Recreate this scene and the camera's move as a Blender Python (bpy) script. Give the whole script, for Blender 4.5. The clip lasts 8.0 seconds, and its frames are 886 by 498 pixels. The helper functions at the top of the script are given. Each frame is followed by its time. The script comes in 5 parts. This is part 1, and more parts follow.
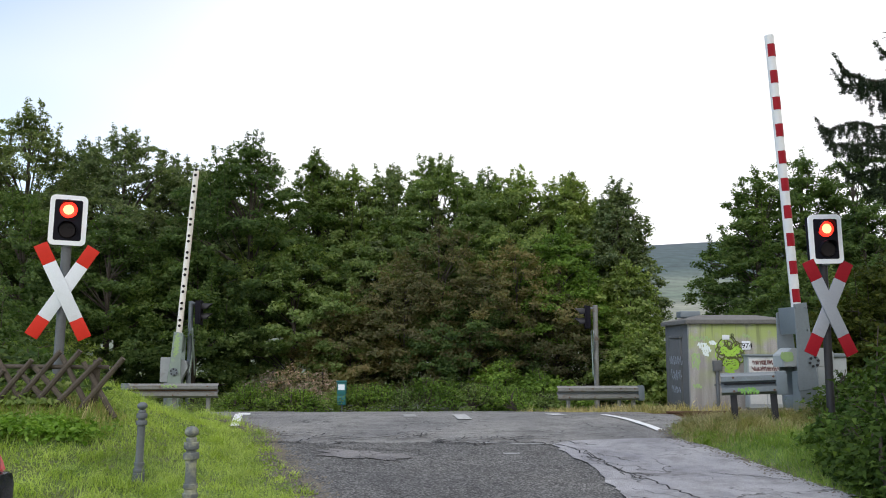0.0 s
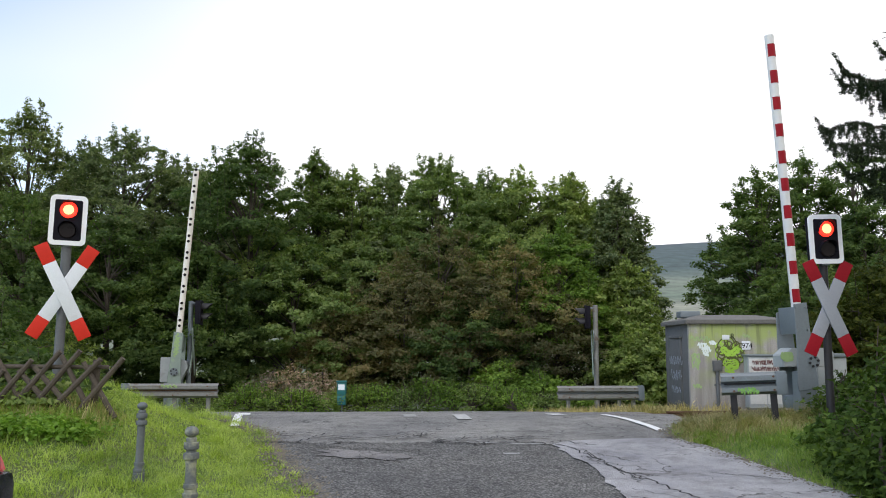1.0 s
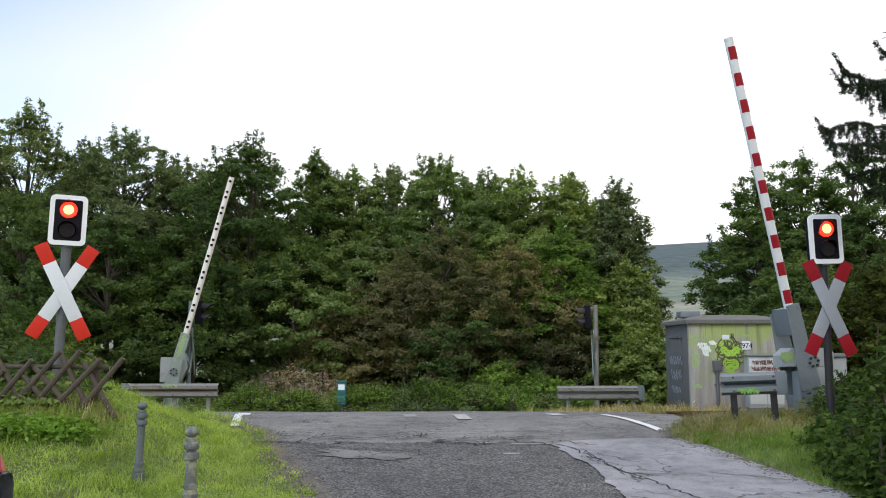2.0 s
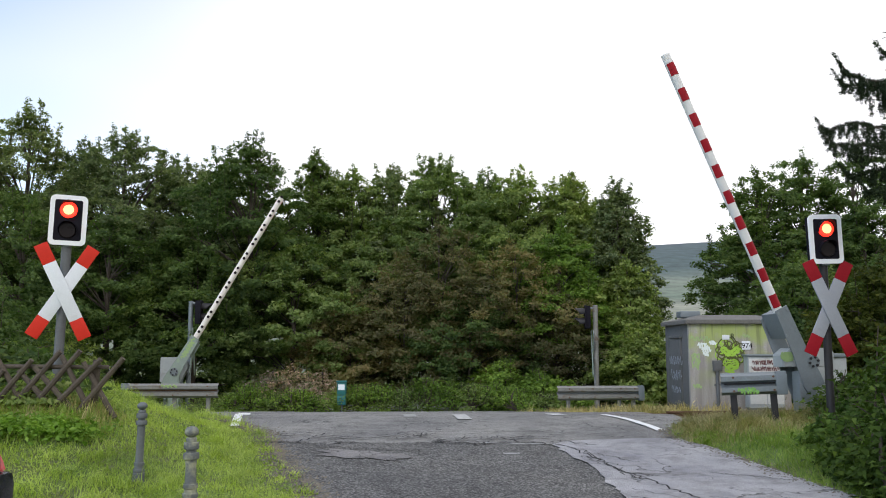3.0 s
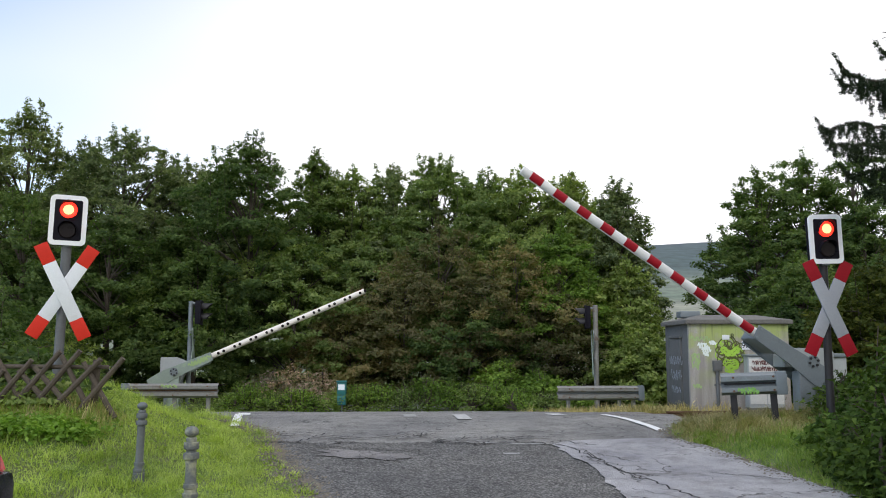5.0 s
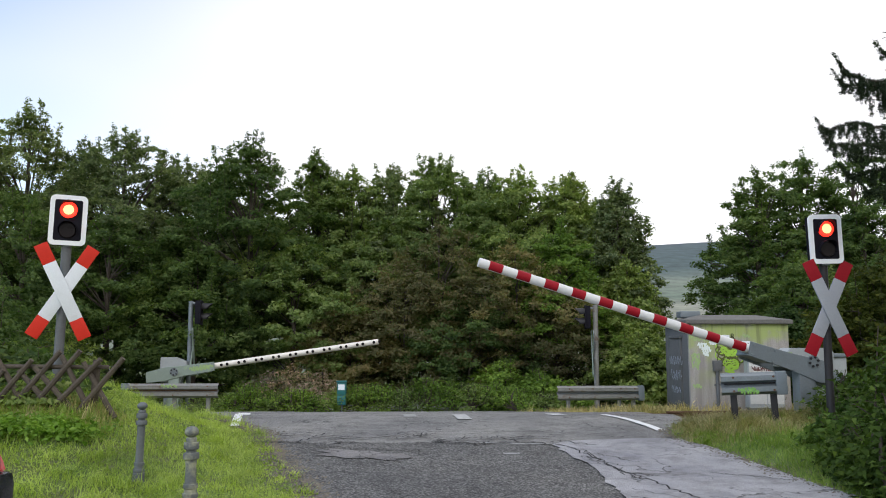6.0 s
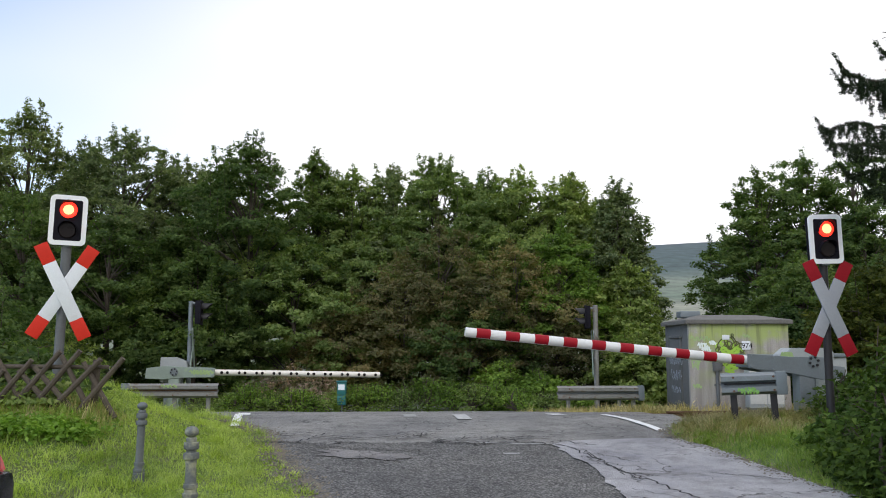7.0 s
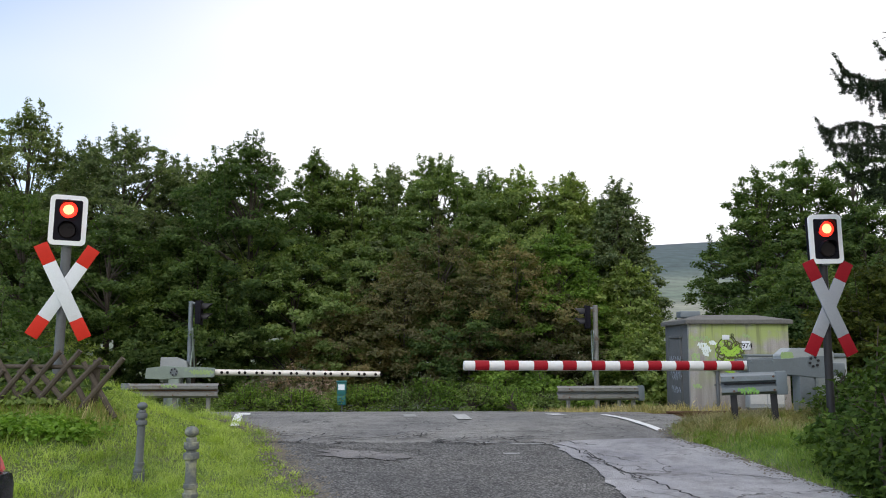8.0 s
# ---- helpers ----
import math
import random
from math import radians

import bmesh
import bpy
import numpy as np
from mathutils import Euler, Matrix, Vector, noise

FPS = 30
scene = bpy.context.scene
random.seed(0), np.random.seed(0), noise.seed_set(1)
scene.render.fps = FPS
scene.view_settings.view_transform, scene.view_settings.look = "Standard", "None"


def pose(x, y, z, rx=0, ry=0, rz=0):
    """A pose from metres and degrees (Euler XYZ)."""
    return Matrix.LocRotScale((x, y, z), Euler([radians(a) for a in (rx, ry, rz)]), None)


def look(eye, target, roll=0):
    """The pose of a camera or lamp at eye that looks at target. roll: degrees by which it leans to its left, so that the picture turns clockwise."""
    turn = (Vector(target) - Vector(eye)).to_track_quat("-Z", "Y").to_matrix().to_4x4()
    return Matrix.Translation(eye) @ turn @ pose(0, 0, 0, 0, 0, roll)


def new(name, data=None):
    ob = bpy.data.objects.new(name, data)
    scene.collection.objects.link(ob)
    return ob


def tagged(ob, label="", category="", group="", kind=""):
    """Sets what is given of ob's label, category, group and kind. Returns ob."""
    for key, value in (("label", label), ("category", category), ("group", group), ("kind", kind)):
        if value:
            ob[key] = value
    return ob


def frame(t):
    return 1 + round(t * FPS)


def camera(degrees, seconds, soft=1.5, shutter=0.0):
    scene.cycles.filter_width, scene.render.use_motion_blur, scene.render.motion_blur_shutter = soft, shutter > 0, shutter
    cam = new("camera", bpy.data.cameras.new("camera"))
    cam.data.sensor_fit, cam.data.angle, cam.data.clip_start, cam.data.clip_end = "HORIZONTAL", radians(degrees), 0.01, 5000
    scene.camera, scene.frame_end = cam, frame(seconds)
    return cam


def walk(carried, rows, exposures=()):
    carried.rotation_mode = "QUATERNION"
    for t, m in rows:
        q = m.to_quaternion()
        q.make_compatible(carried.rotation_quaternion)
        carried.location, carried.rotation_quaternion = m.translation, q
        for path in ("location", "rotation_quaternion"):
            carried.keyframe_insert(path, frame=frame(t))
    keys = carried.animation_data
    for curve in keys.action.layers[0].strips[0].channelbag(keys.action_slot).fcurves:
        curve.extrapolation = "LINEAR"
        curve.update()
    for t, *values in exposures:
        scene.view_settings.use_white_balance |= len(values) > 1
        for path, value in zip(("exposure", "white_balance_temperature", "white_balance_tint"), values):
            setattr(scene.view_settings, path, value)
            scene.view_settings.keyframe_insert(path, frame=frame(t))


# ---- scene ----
# camera: stands still at the roadside, tilted slightly upwards
cam = camera(55.18, 8.0, soft=1.0)
EYE = pose(0, 0, 1.6, 96.805, 0, 0)
walk(cam, [(0.0, EYE), (8.0, EYE)], [(0.0, 0.0), (4.0, -0.02), (8.0, -0.09)])

# ---- light: bright overcast sky, weak wide sun ----
SUN_ELEVATION, SUN_AZIMUTH = radians(48), radians(215)
world = bpy.data.worlds.new("overcast_sky")
scene.world = world
world.use_nodes = True
wn, wl = world.node_tree.nodes, world.node_tree.links
wn.clear()
w_out = wn.new("ShaderNodeOutputWorld")
w_bg = wn.new("ShaderNodeBackground")
w_sky = wn.new("ShaderNodeTexSky")
w_sky.sky_type, w_sky.sun_disc = "NISHITA", False
w_sky.sun_elevation, w_sky.sun_rotation = SUN_ELEVATION, SUN_AZIMUTH
w_sky.air_density, w_sky.dust_density = 1.0, 0.3
w_dim = wn.new("ShaderNodeVectorMath")
w_dim.operation = "SCALE"
w_dim.inputs["Scale"].default_value = 0.21
w_co = wn.new("ShaderNodeTexCoord")
w_noise = wn.new("ShaderNodeTexNoise")
w_noise.inputs["Scale"].default_value = 1.1
w_noise.inputs["Detail"].default_value = 3.0
w_noise.inputs["Roughness"].default_value = 0.45
w_map = wn.new("ShaderNodeMapping")
w_map.inputs["Location"].default_value = (0.4, 0.1, 0.0)
w_map.inputs["Scale"].default_value = (1.0, 1.0, 2.2)
w_ramp = wn.new("ShaderNodeValToRGB")
w_ramp.color_ramp.elements[0].position, w_ramp.color_ramp.elements[0].color = 0.11, (0.15, 0.15, 0.15, 1)
w_ramp.color_ramp.elements[1].position, w_ramp.color_ramp.elements[1].color = 0.53, (1, 1, 1, 1)
w_mix = wn.new("ShaderNodeMixRGB")
w_mix.inputs["Color2"].default_value = (1.0, 1.0, 1.03, 1)
wl.new(w_co.outputs["Generated"], w_map.inputs["Vector"])
wl.new(w_map.outputs["Vector"], w_noise.inputs["Vector"])
# the cloud thins out towards the west
w_sep = wn.new("ShaderNodeSeparateXYZ")
w_west = wn.new("ShaderNodeMath")
w_west.operation = "MULTIPLY_ADD"
w_west.inputs[1].default_value = 0.85
wl.new(w_co.outputs["Generated"], w_sep.inputs[0])
wl.new(w_sep.outputs["X"], w_west.inputs[0])
wl.new(w_noise.outputs["Fac"], w_west.inputs[2])
wl.new(w_west.outputs["Value"], w_ramp.inputs["Fac"])
wl.new(w_ramp.outputs["Color"], w_mix.inputs["Fac"])
wl.new(w_sky.outputs["Color"], w_dim.inputs[0])
wl.new(w_dim.outputs["Vector"], w_mix.inputs["Color1"])
wl.new(w_mix.outputs["Color"], w_bg.inputs["Color"])
w_bg.inputs["Strength"].default_value = 1.2
wl.new(w_bg.outputs["Background"], w_out.inputs["Surface"])

sun_data = bpy.data.lights.new("sun", "SUN")
sun_data.energy, sun_data.angle, sun_data.color = 1.05, radians(20), (1.0, 0.98, 0.95)
sun = new("sun", sun_data)
sun.matrix_world = look((-20, -30, 40), (0, 12, 0))


# ---- materials ----
def fresh(name):
    m = bpy.data.materials.new(name)
    m.use_nodes = True
    nodes, links = m.node_tree.nodes, m.node_tree.links
    return m, nodes, links, nodes["Principled BSDF"]


def noise_node(nodes, links, co, scale, detail=4.0, rough=0.6):
    n = nodes.new("ShaderNodeTexNoise")
    n.inputs["Scale"].default_value, n.inputs["Detail"].default_value = scale, detail
    n.inputs["Roughness"].default_value = rough
    links.new(co, n.inputs["Vector"])
    return n.outputs["Fac"]


def ramp(nodes, links, fac, stops):
    r = nodes.new("ShaderNodeValToRGB")
    els = r.color_ramp.elements
    while len(els) < len(stops):
        els.new(0.5)
    for e, (p, c) in zip(els, stops):
        e.position = p
        e.color = (*c, 1) if not isinstance(c, (int, float)) else (c, c, c, 1)
    links.new(fac, r.inputs["Fac"])
    return r.outputs["Color"]


def blend(nodes, links, fac, a, b, mode="MIX"):
    n = nodes.new("ShaderNodeMixRGB")
    n.blend_type = mode
    for sock, v in ((n.inputs["Fac"], fac), (n.inputs["Color1"], a), (n.inputs["Color2"], b)):
        if isinstance(v, (int, float)):
            sock.default_value = v if sock.name == "Fac" else (v, v, v, 1)
        elif isinstance(v, tuple):
            sock.default_value = (*v, 1)
        else:
            links.new(v, sock)
    return n.outputs["Color"]


def bumped(nodes, links, bsdf, height, strength, distance=0.01):
    b = nodes.new("ShaderNodeBump")
    b.inputs["Strength"].default_value, b.inputs["Distance"].default_value = strength, distance
    links.new(height, b.inputs["Height"])
    links.new(b.outputs["Normal"], bsdf.inputs["Normal"])


def surf(name, base, rough=0.6, metal=0.0, var=0.25, fine=60.0, coarse=4.0, bump=0.15, stain=None, stain_at=0.58, space="Object", spec=0.5):
    """A surface with grain at one scale and soiling at a second."""
    m, nodes, links, bsdf = fresh(name)
    if space == "Object":
        co = nodes.new("ShaderNodeTexCoord").outputs["Object"]
    else:
        co = nodes.new("ShaderNodeNewGeometry").outputs["Position"]
    f, c = noise_node(nodes, links, co, fine), noise_node(nodes, links, co, coarse)
    lo, hi = tuple(v * (1 - var) for v in base), tuple(min(1, v * (1 + var)) for v in base)
    col = blend(nodes, links, 0.5, ramp(nodes, links, f, [(0.3, lo), (0.7, hi)]), ramp(nodes, links, c, [(0.3, lo), (0.7, hi)]))
    if stain:
        mask = ramp(nodes, links, c, [(stain_at, 0.0), (stain_at + 0.15, 1.0)])
        col = blend(nodes, links, mask, col, stain)
    links.new(col, bsdf.inputs["Base Color"])
    r = nodes.new("ShaderNodeMapRange")
    r.inputs["To Min"].default_value, r.inputs["To Max"].default_value = rough - 0.12, min(1, rough + 0.12)
    links.new(c, r.inputs["Value"])
    links.new(r.outputs["Result"], bsdf.inputs["Roughness"])
    bsdf.inputs["Metallic"].default_value = metal
    bsdf.inputs["Specular IOR Level"].default_value = spec
    if bump:
        bumped(nodes, links, bsdf, f, bump)
    return m


def leafy(name, stops, through_light=0.42, patch=0.35, rough=0.7):
    """Leaves: colour from leaf to leaf, and in larger patches."""
    m, nodes, links, bsdf = fresh(name)
    geo = nodes.new("ShaderNodeNewGeometry")
    col = ramp(nodes, links, geo.outputs["Random Per Island"], stops)
    n = noise_node(nodes, links, geo.outputs["Position"], patch, 3.0)
    info = nodes.new("ShaderNodeObjectInfo")
    col = blend(nodes, links, 1.0, col, ramp(nodes, links, info.outputs["Random"], [(0.0, (0.78, 0.82, 0.86)), (0.5, (1.0, 1.0, 1.0)), (1.0, (1.25, 1.18, 1.05))]), "MULTIPLY")
    col = blend(nodes, links, 1.0, col, ramp(nodes, links, n, [(0.3, (0.68, 0.72, 0.72)), (0.7, (1.32, 1.25, 1.1))]), "MULTIPLY")
    links.new(col, bsdf.inputs["Base Color"])
    bsdf.inputs["Roughness"].default_value = rough
    bsdf.inputs["Specular IOR Level"].default_value = 0.15
    tr = nodes.new("ShaderNodeBsdfTranslucent")
    links.new(blend(nodes, links, 1.0, col, (1.1, 1.25, 0.55), "MULTIPLY"), tr.inputs["Color"])
    mx = nodes.new("ShaderNodeMixShader")
    mx.inputs["Fac"].default_value = through_light
    links.new(bsdf.outputs["BSDF"], mx.inputs[1])
    links.new(tr.outputs["BSDF"], mx.inputs[2])
    links.new(mx.outputs["Shader"], nodes["Material Output"].inputs["Surface"])
    return m


def asphalt(name, base, grain, crack, wet=0.8, coarse=0.5):
    m, nodes, links, bsdf = fresh(name)
    pos = nodes.new("ShaderNodeNewGeometry").outputs["Position"]
    v = nodes.new("ShaderNodeTexVoronoi")
    v.inputs["Scale"].default_value = grain
    links.new(pos, v.inputs["Vector"])
    stone = ramp(nodes, links, v.outputs["Color"], [(0.15, tuple(c * (1 - 0.55 * coarse) for c in base)), (0.5, base), (0.9, tuple(min(0.8, c * (1 + 0.7 * coarse)) for c in base))])
    stone = blend(nodes, links, 1.0, stone, ramp(nodes, links, v.outputs["Distance"], [(0.40, 1.0 + 0.1 * coarse), (0.75, 1.0 - 0.75 * coarse)]), "MULTIPLY")
    big = noise_node(nodes, links, pos, 0.55, 5.0)
    col = blend(nodes, links, 1.0, stone, ramp(nodes, links, big, [(0.3, (0.72, 0.72, 0.74)), (0.7, (1.3, 1.28, 1.24))]), "MULTIPLY")
    grime = noise_node(nodes, links, pos, 3.2, 7.0, 0.7)
    col = blend(nodes, links, 1.0, col, ramp(nodes, links, grime, [(0.34, (0.66, 0.65, 0.64)), (0.52, (1.0, 1.0, 1.0)), (0.7, (1.14, 1.14, 1.14))]), "MULTIPLY")
    warp = nodes.new("ShaderNodeVectorMath")
    warp.operation = "ADD"
    wob = nodes.new("ShaderNodeTexNoise")
    wob.inputs["Scale"].default_value = 2.5
    links.new(pos, wob.inputs["Vector"])
    links.new(pos, warp.inputs[0])
    links.new(wob.outputs["Color"], warp.inputs[1])
    e = nodes.new("ShaderNodeTexVoronoi")
    e.feature = "DISTANCE_TO_EDGE"
    e.inputs["Scale"].default_value = crack
    links.new(warp.outputs["Vector"], e.inputs["Vector"])
    line = ramp(nodes, links, e.outputs["Distance"], [(0.0, 1.0), (0.022, 0.0)])
    some = ramp(nodes, links, noise_node(nodes, links, pos, 0.8), [(0.44, 0.0), (0.54, 1.0)])
    mask = blend(nodes, links, 1.0, line, some, "MULTIPLY")
    col = blend(nodes, links, mask, col, (0.012, 0.011, 0.010))
    links.new(col, bsdf.inputs["Base Color"])
    bsdf.inputs["Roughness"].default_value = wet
    h = blend(nodes, links, mask, v.outputs["Distance"], 0.0)
    bumped(nodes, links, bsdf, h, 0.8, 0.018)
    return m


def glow(name, colour, strength):
    m, nodes, links, bsdf = fresh(name)
    bsdf.inputs["Base Color"].default_value = (*colour, 1)
    bsdf.inputs["Emission Color"].default_value = (*colour, 1)
    bsdf.inputs["Emission Strength"].default_value = strength
    return m


M_ASPHALT = asphalt("asphalt_fine", (0.252, 0.247, 0.238), 60, 0.9, 0.8, 0.45)
M_ASPHALT_OLD = asphalt("asphalt_coarse", (0.140, 0.137, 0.133), 40, 1.6, 0.85, 0.95)
M_PATCH = asphalt("asphalt_patch", (0.205, 0.196, 0.198), 70, 1.5, 0.7, 0.3)
M_APRON = asphalt("concrete_apron", (0.355, 0.352, 0.375), 80, 0.8, 0.6, 0.2)
M_LINE = surf("road_paint", (0.75, 0.75, 0.74), 0.6, var=0.12, fine=90, coarse=9, stain=(0.3, 0.3, 0.3), stain_at=0.62)
M_LINE_FAINT = surf("almost_gone_road_paint", (0.32, 0.32, 0.31), 0.7, var=0.2, fine=60, coarse=9, stain=(0.25, 0.25, 0.24), stain_at=0.5)
M_LINE_WORN = surf("worn_road_paint", (0.46, 0.46, 0.45), 0.7, var=0.2, fine=60, coarse=9, stain=(0.28, 0.28, 0.27), stain_at=0.5)
M_SOIL = surf("soil", (0.115, 0.130, 0.048), 0.95, var=0.4, fine=30, coarse=1.2, bump=0.6, stain=(0.10, 0.15, 0.035), stain_at=0.42, space="World")
M_EDGE_SOIL = surf("edge_soil", (0.15, 0.125, 0.085), 0.95, var=0.45, fine=40, coarse=2.5, bump=0.7, stain=(0.07, 0.065, 0.05), stain_at=0.5, space="World")
M_BALLAST = surf("ballast", (0.19, 0.165, 0.13), 0.95, var=0.5, fine=22, coarse=2, bump=0.9, space="World")
M_RUST = surf("rusty_steel", (0.13, 0.07, 0.04), 0.8, 0.3, var=0.4, fine=50, coarse=6)
M_GALV = surf("galvanised_steel", (0.20, 0.225, 0.24), 0.5, 0.35, var=0.18, fine=35, coarse=3, bump=0.05, stain=(0.16, 0.16, 0.15))
M_GALV_OLD = surf("weathered_galvanised_steel", (0.23, 0.225, 0.21), 0.6, 0.25, var=0.25, fine=35, coarse=4, bump=0.06, stain=(0.15, 0.11, 0.08), stain_at=0.55)
M_GREY = surf("grey_paint", (0.165, 0.19, 0.205), 0.5, 0.1, var=0.15, fine=50, coarse=3, bump=0.04, stain=(0.13, 0.14, 0.14), stain_at=0.6)
M_GREY_PALE = surf("pale_grey_paint", (0.34, 0.36, 0.36), 0.5, 0.0, var=0.12, fine=50, coarse=4, bump=0.04, stain=(0.25, 0.25, 0.23))
M_GREY_GREEN = surf("green_grey_paint", (0.24, 0.29, 0.25), 0.55, 0.05, var=0.15, fine=40, coarse=4, bump=0.04, stain=(0.30, 0.40, 0.24), stain_at=0.6)
M_WHITE = surf("white_enamel", (0.70, 0.72, 0.75), 0.4, var=0.06, fine=40, coarse=5, bump=0.02, stain=(0.55, 0.55, 0.54), stain_at=0.66)
# M_WHITE greyed: shade on the right-hand cross put into the colour
M_WHITE_SHADED = surf("shaded_white_enamel", (0.31, 0.32, 0.345), 0.6, var=0.08, fine=40, coarse=5, bump=0.02, stain=(0.24, 0.24, 0.25), stain_at=0.6)
M_RIM = surf("white_rim", (0.84, 0.84, 0.85), 0.4, var=0.05, fine=40, coarse=5, bump=0.02)
M_BOOM = surf("boom_white", (0.68, 0.675, 0.66), 0.45, var=0.05, fine=40, coarse=4, bump=0.02)
M_BOOM_BACK = surf("boom_cream", (0.74, 0.69, 0.62), 0.5, var=0.08, fine=40, coarse=4, bump=0.02)
M_RED = surf("red_reflective", (0.29, 0.007, 0.015), 0.55, var=0.1, fine=60, coarse=6, bump=0.02, spec=0.2)
M_ORANGE_RED = surf("orange_red_reflective", (0.60, 0.030, 0.015), 0.55, var=0.1, fine=60, coarse=6, bump=0.02, spec=0.2)
M_BLACK = surf("black_housing", (0.008, 0.007, 0.012), 0.7, var=0.2, fine=50, coarse=5, bump=0.03, spec=0.15)
M_LENS_DARK = surf("dark_lens", (0.012, 0.008, 0.008), 0.3, var=0.1, bump=0, spec=0.15)
M_LAMP_RED = glow("lit_red_lens", (1.0, 0.03, 0.015), 2.2)
M_LAMP_CORE = glow("lit_lamp_core", (1.0, 0.45, 0.17), 2.6)
M_POLE_GREY = surf("grey_pole", (0.12, 0.125, 0.13), 0.5, 0.25, var=0.18, fine=40, coarse=3, bump=0.04)
M_POLE_DARK = surf("dark_pole", (0.022, 0.020, 0.022), 0.55, 0.2, var=0.2, fine=40, coarse=3, bump=0.04)
M_WOOD = surf("weathered_wood", (0.080, 0.062, 0.046), 0.85, var=0.4, fine=30, coarse=5, bump=0.4, stain=(0.08, 0.085, 0.05), stain_at=0.58)
M_TIMBER = surf("brown_timber", (0.20, 0.15, 0.11), 0.85, var=0.3, fine=30, coarse=5, bump=0.3)
M_BARK = surf("bark", (0.07, 0.055, 0.042), 0.95, var=0.4, fine=25, coarse=3, bump=0.8)
M_BOLLARD = surf("bollard_paint", (0.115, 0.125, 0.13), 0.55, 0.15, var=0.2, fine=60, coarse=7, bump=0.08, stain=(0.20, 0.20, 0.16), stain_at=0.6)
M_BOLLARD_LICHEN = surf("lichened_bollard_paint", (0.125, 0.135, 0.13), 0.65, 0.1, var=0.2, fine=60, coarse=6, bump=0.1, stain=(0.38, 0.38, 0.25), stain_at=0.5)
M_SPRAY_GREEN = surf("green_spray_paint", (0.34, 0.56, 0.06), 0.6, var=0.2, fine=60, coarse=9, bump=0.0)
M_SPRAY_PALE = surf("faded_green_spray_paint", (0.30, 0.42, 0.17), 0.6, var=0.2, fine=60, coarse=9, bump=0.0)
M_SPRAY_MUTED = surf("muted_green_spray_paint", (0.20, 0.40, 0.09), 0.6, var=0.3, fine=60, coarse=9, bump=0.0)
M_SPRAY_OLIVE = surf("olive_spray_paint", (0.085, 0.095, 0.02), 0.6, var=0.3, bump=0.0)
M_SPRAY_RED = surf("dark_red_spray_paint", (0.10, 0.03, 0.028), 0.6, var=0.2, bump=0.0)
M_SPRAY_WHITE = surf("white_spray_paint", (0.72, 0.78, 0.74), 0.6, var=0.1, bump=0.0)
M_TEAL = surf("teal_plastic", (0.015, 0.13, 0.125), 0.45, var=0.12, bump=0.02)
M_PAPER = surf("white_label", (0.78, 0.82, 0.84), 0.6, var=0.03, bump=0)
M_CAR = surf("black_car_paint", (0.012, 0.013, 0.018), 0.2, var=0.1, bump=0)
M_TAIL = surf("red_tail_lens", (0.45, 0.015, 0.012), 0.15, var=0.05, bump=0)
M_GLASS = surf("dark_glass", (0.02, 0.025, 0.03), 0.08, var=0.05, bump=0)
M_TYRE = surf("tyre_rubber", (0.02, 0.02, 0.02), 0.85, var=0.2, bump=0.2)

L_MID = leafy("leaves_mid_green", [(0.0, (0.120, 0.180, 0.062)), (0.5, (0.195, 0.266, 0.092)), (1.0, (0.298, 0.355, 0.142))], 0.52)
L_DARK = leafy("leaves_dark_green", [(0.0, (0.057, 0.099, 0.036)), (0.5, (0.099, 0.154, 0.049)), (1.0, (0.152, 0.207, 0.074))], 0.5)
L_GREY = leafy("leaves_grey_green", [(0.0, (0.094, 0.134, 0.070)), (0.5, (0.156, 0.200, 0.098)), (1.0, (0.252, 0.286, 0.158))], 0.52)
L_BRIGHT = leafy("leaves_bright_green", [(0.0, (0.100, 0.175, 0.036)), (0.5, (0.165, 0.262, 0.052)), (1.0, (0.250, 0.365, 0.076))], 0.46)
L_BROWN = leafy("leaves_brown", [(0.0, (0.098, 0.110, 0.050)), (0.30, (0.142, 0.142, 0.066)), (0.75, (0.218, 0.178, 0.102)), (1.0, (0.150, 0.172, 0.070))], 0.46)
L_PINK = leafy("leaves_pinkish", [(0.0, (0.120, 0.180, 0.070)), (0.5, (0.340, 0.262, 0.210)), (1.0, (0.580, 0.410, 0.380))])
L_YELLOW = leafy("leaves_yellow_green", [(0.0, (0.045, 0.063, 0.012)), (0.5, (0.077, 0.093, 0.016)), (1.0, (0.129, 0.133, 0.024))])
L_NEEDLE = leafy("spruce_needles", [(0.0, (0.018, 0.030, 0.016)), (1.0, (0.040, 0.058, 0.026))], 0.1)
L_GRASS = leafy("grass_blades", [(0.0, (0.245, 0.335, 0.078)), (0.5, (0.345, 0.445, 0.112)), (1.0, (0.450, 0.535, 0.165))], 0.4, 0.9)
L_VERGE = leafy("verge_grass_blades", [(0.0, (0.115, 0.200, 0.040)), (0.5, (0.190, 0.295, 0.064)), (0.85, (0.265, 0.360, 0.100)), (1.0, (0.350, 0.365, 0.155))], 0.4, 0.8)
L_STRAW = leafy("straw_grass", [(0.0, (0.22, 0.205, 0.09)), (0.5, (0.37, 0.32, 0.17)), (1.0, (0.54, 0.46, 0.28))], 0.35, 0.8)
L_EVER = leafy("evergreen_leaves", [(0.0, (0.027, 0.051, 0.010)), (0.6, (0.048, 0.086, 0.016)), (1.0, (0.085, 0.134, 0.027))], 0.35)
L_WEED = leafy("weed_leaves", [(0.0, (0.100, 0.190, 0.030)), (0.5, (0.165, 0.285, 0.048)), (1.0, (0.260, 0.390, 0.080))], 0.4, 0.8)
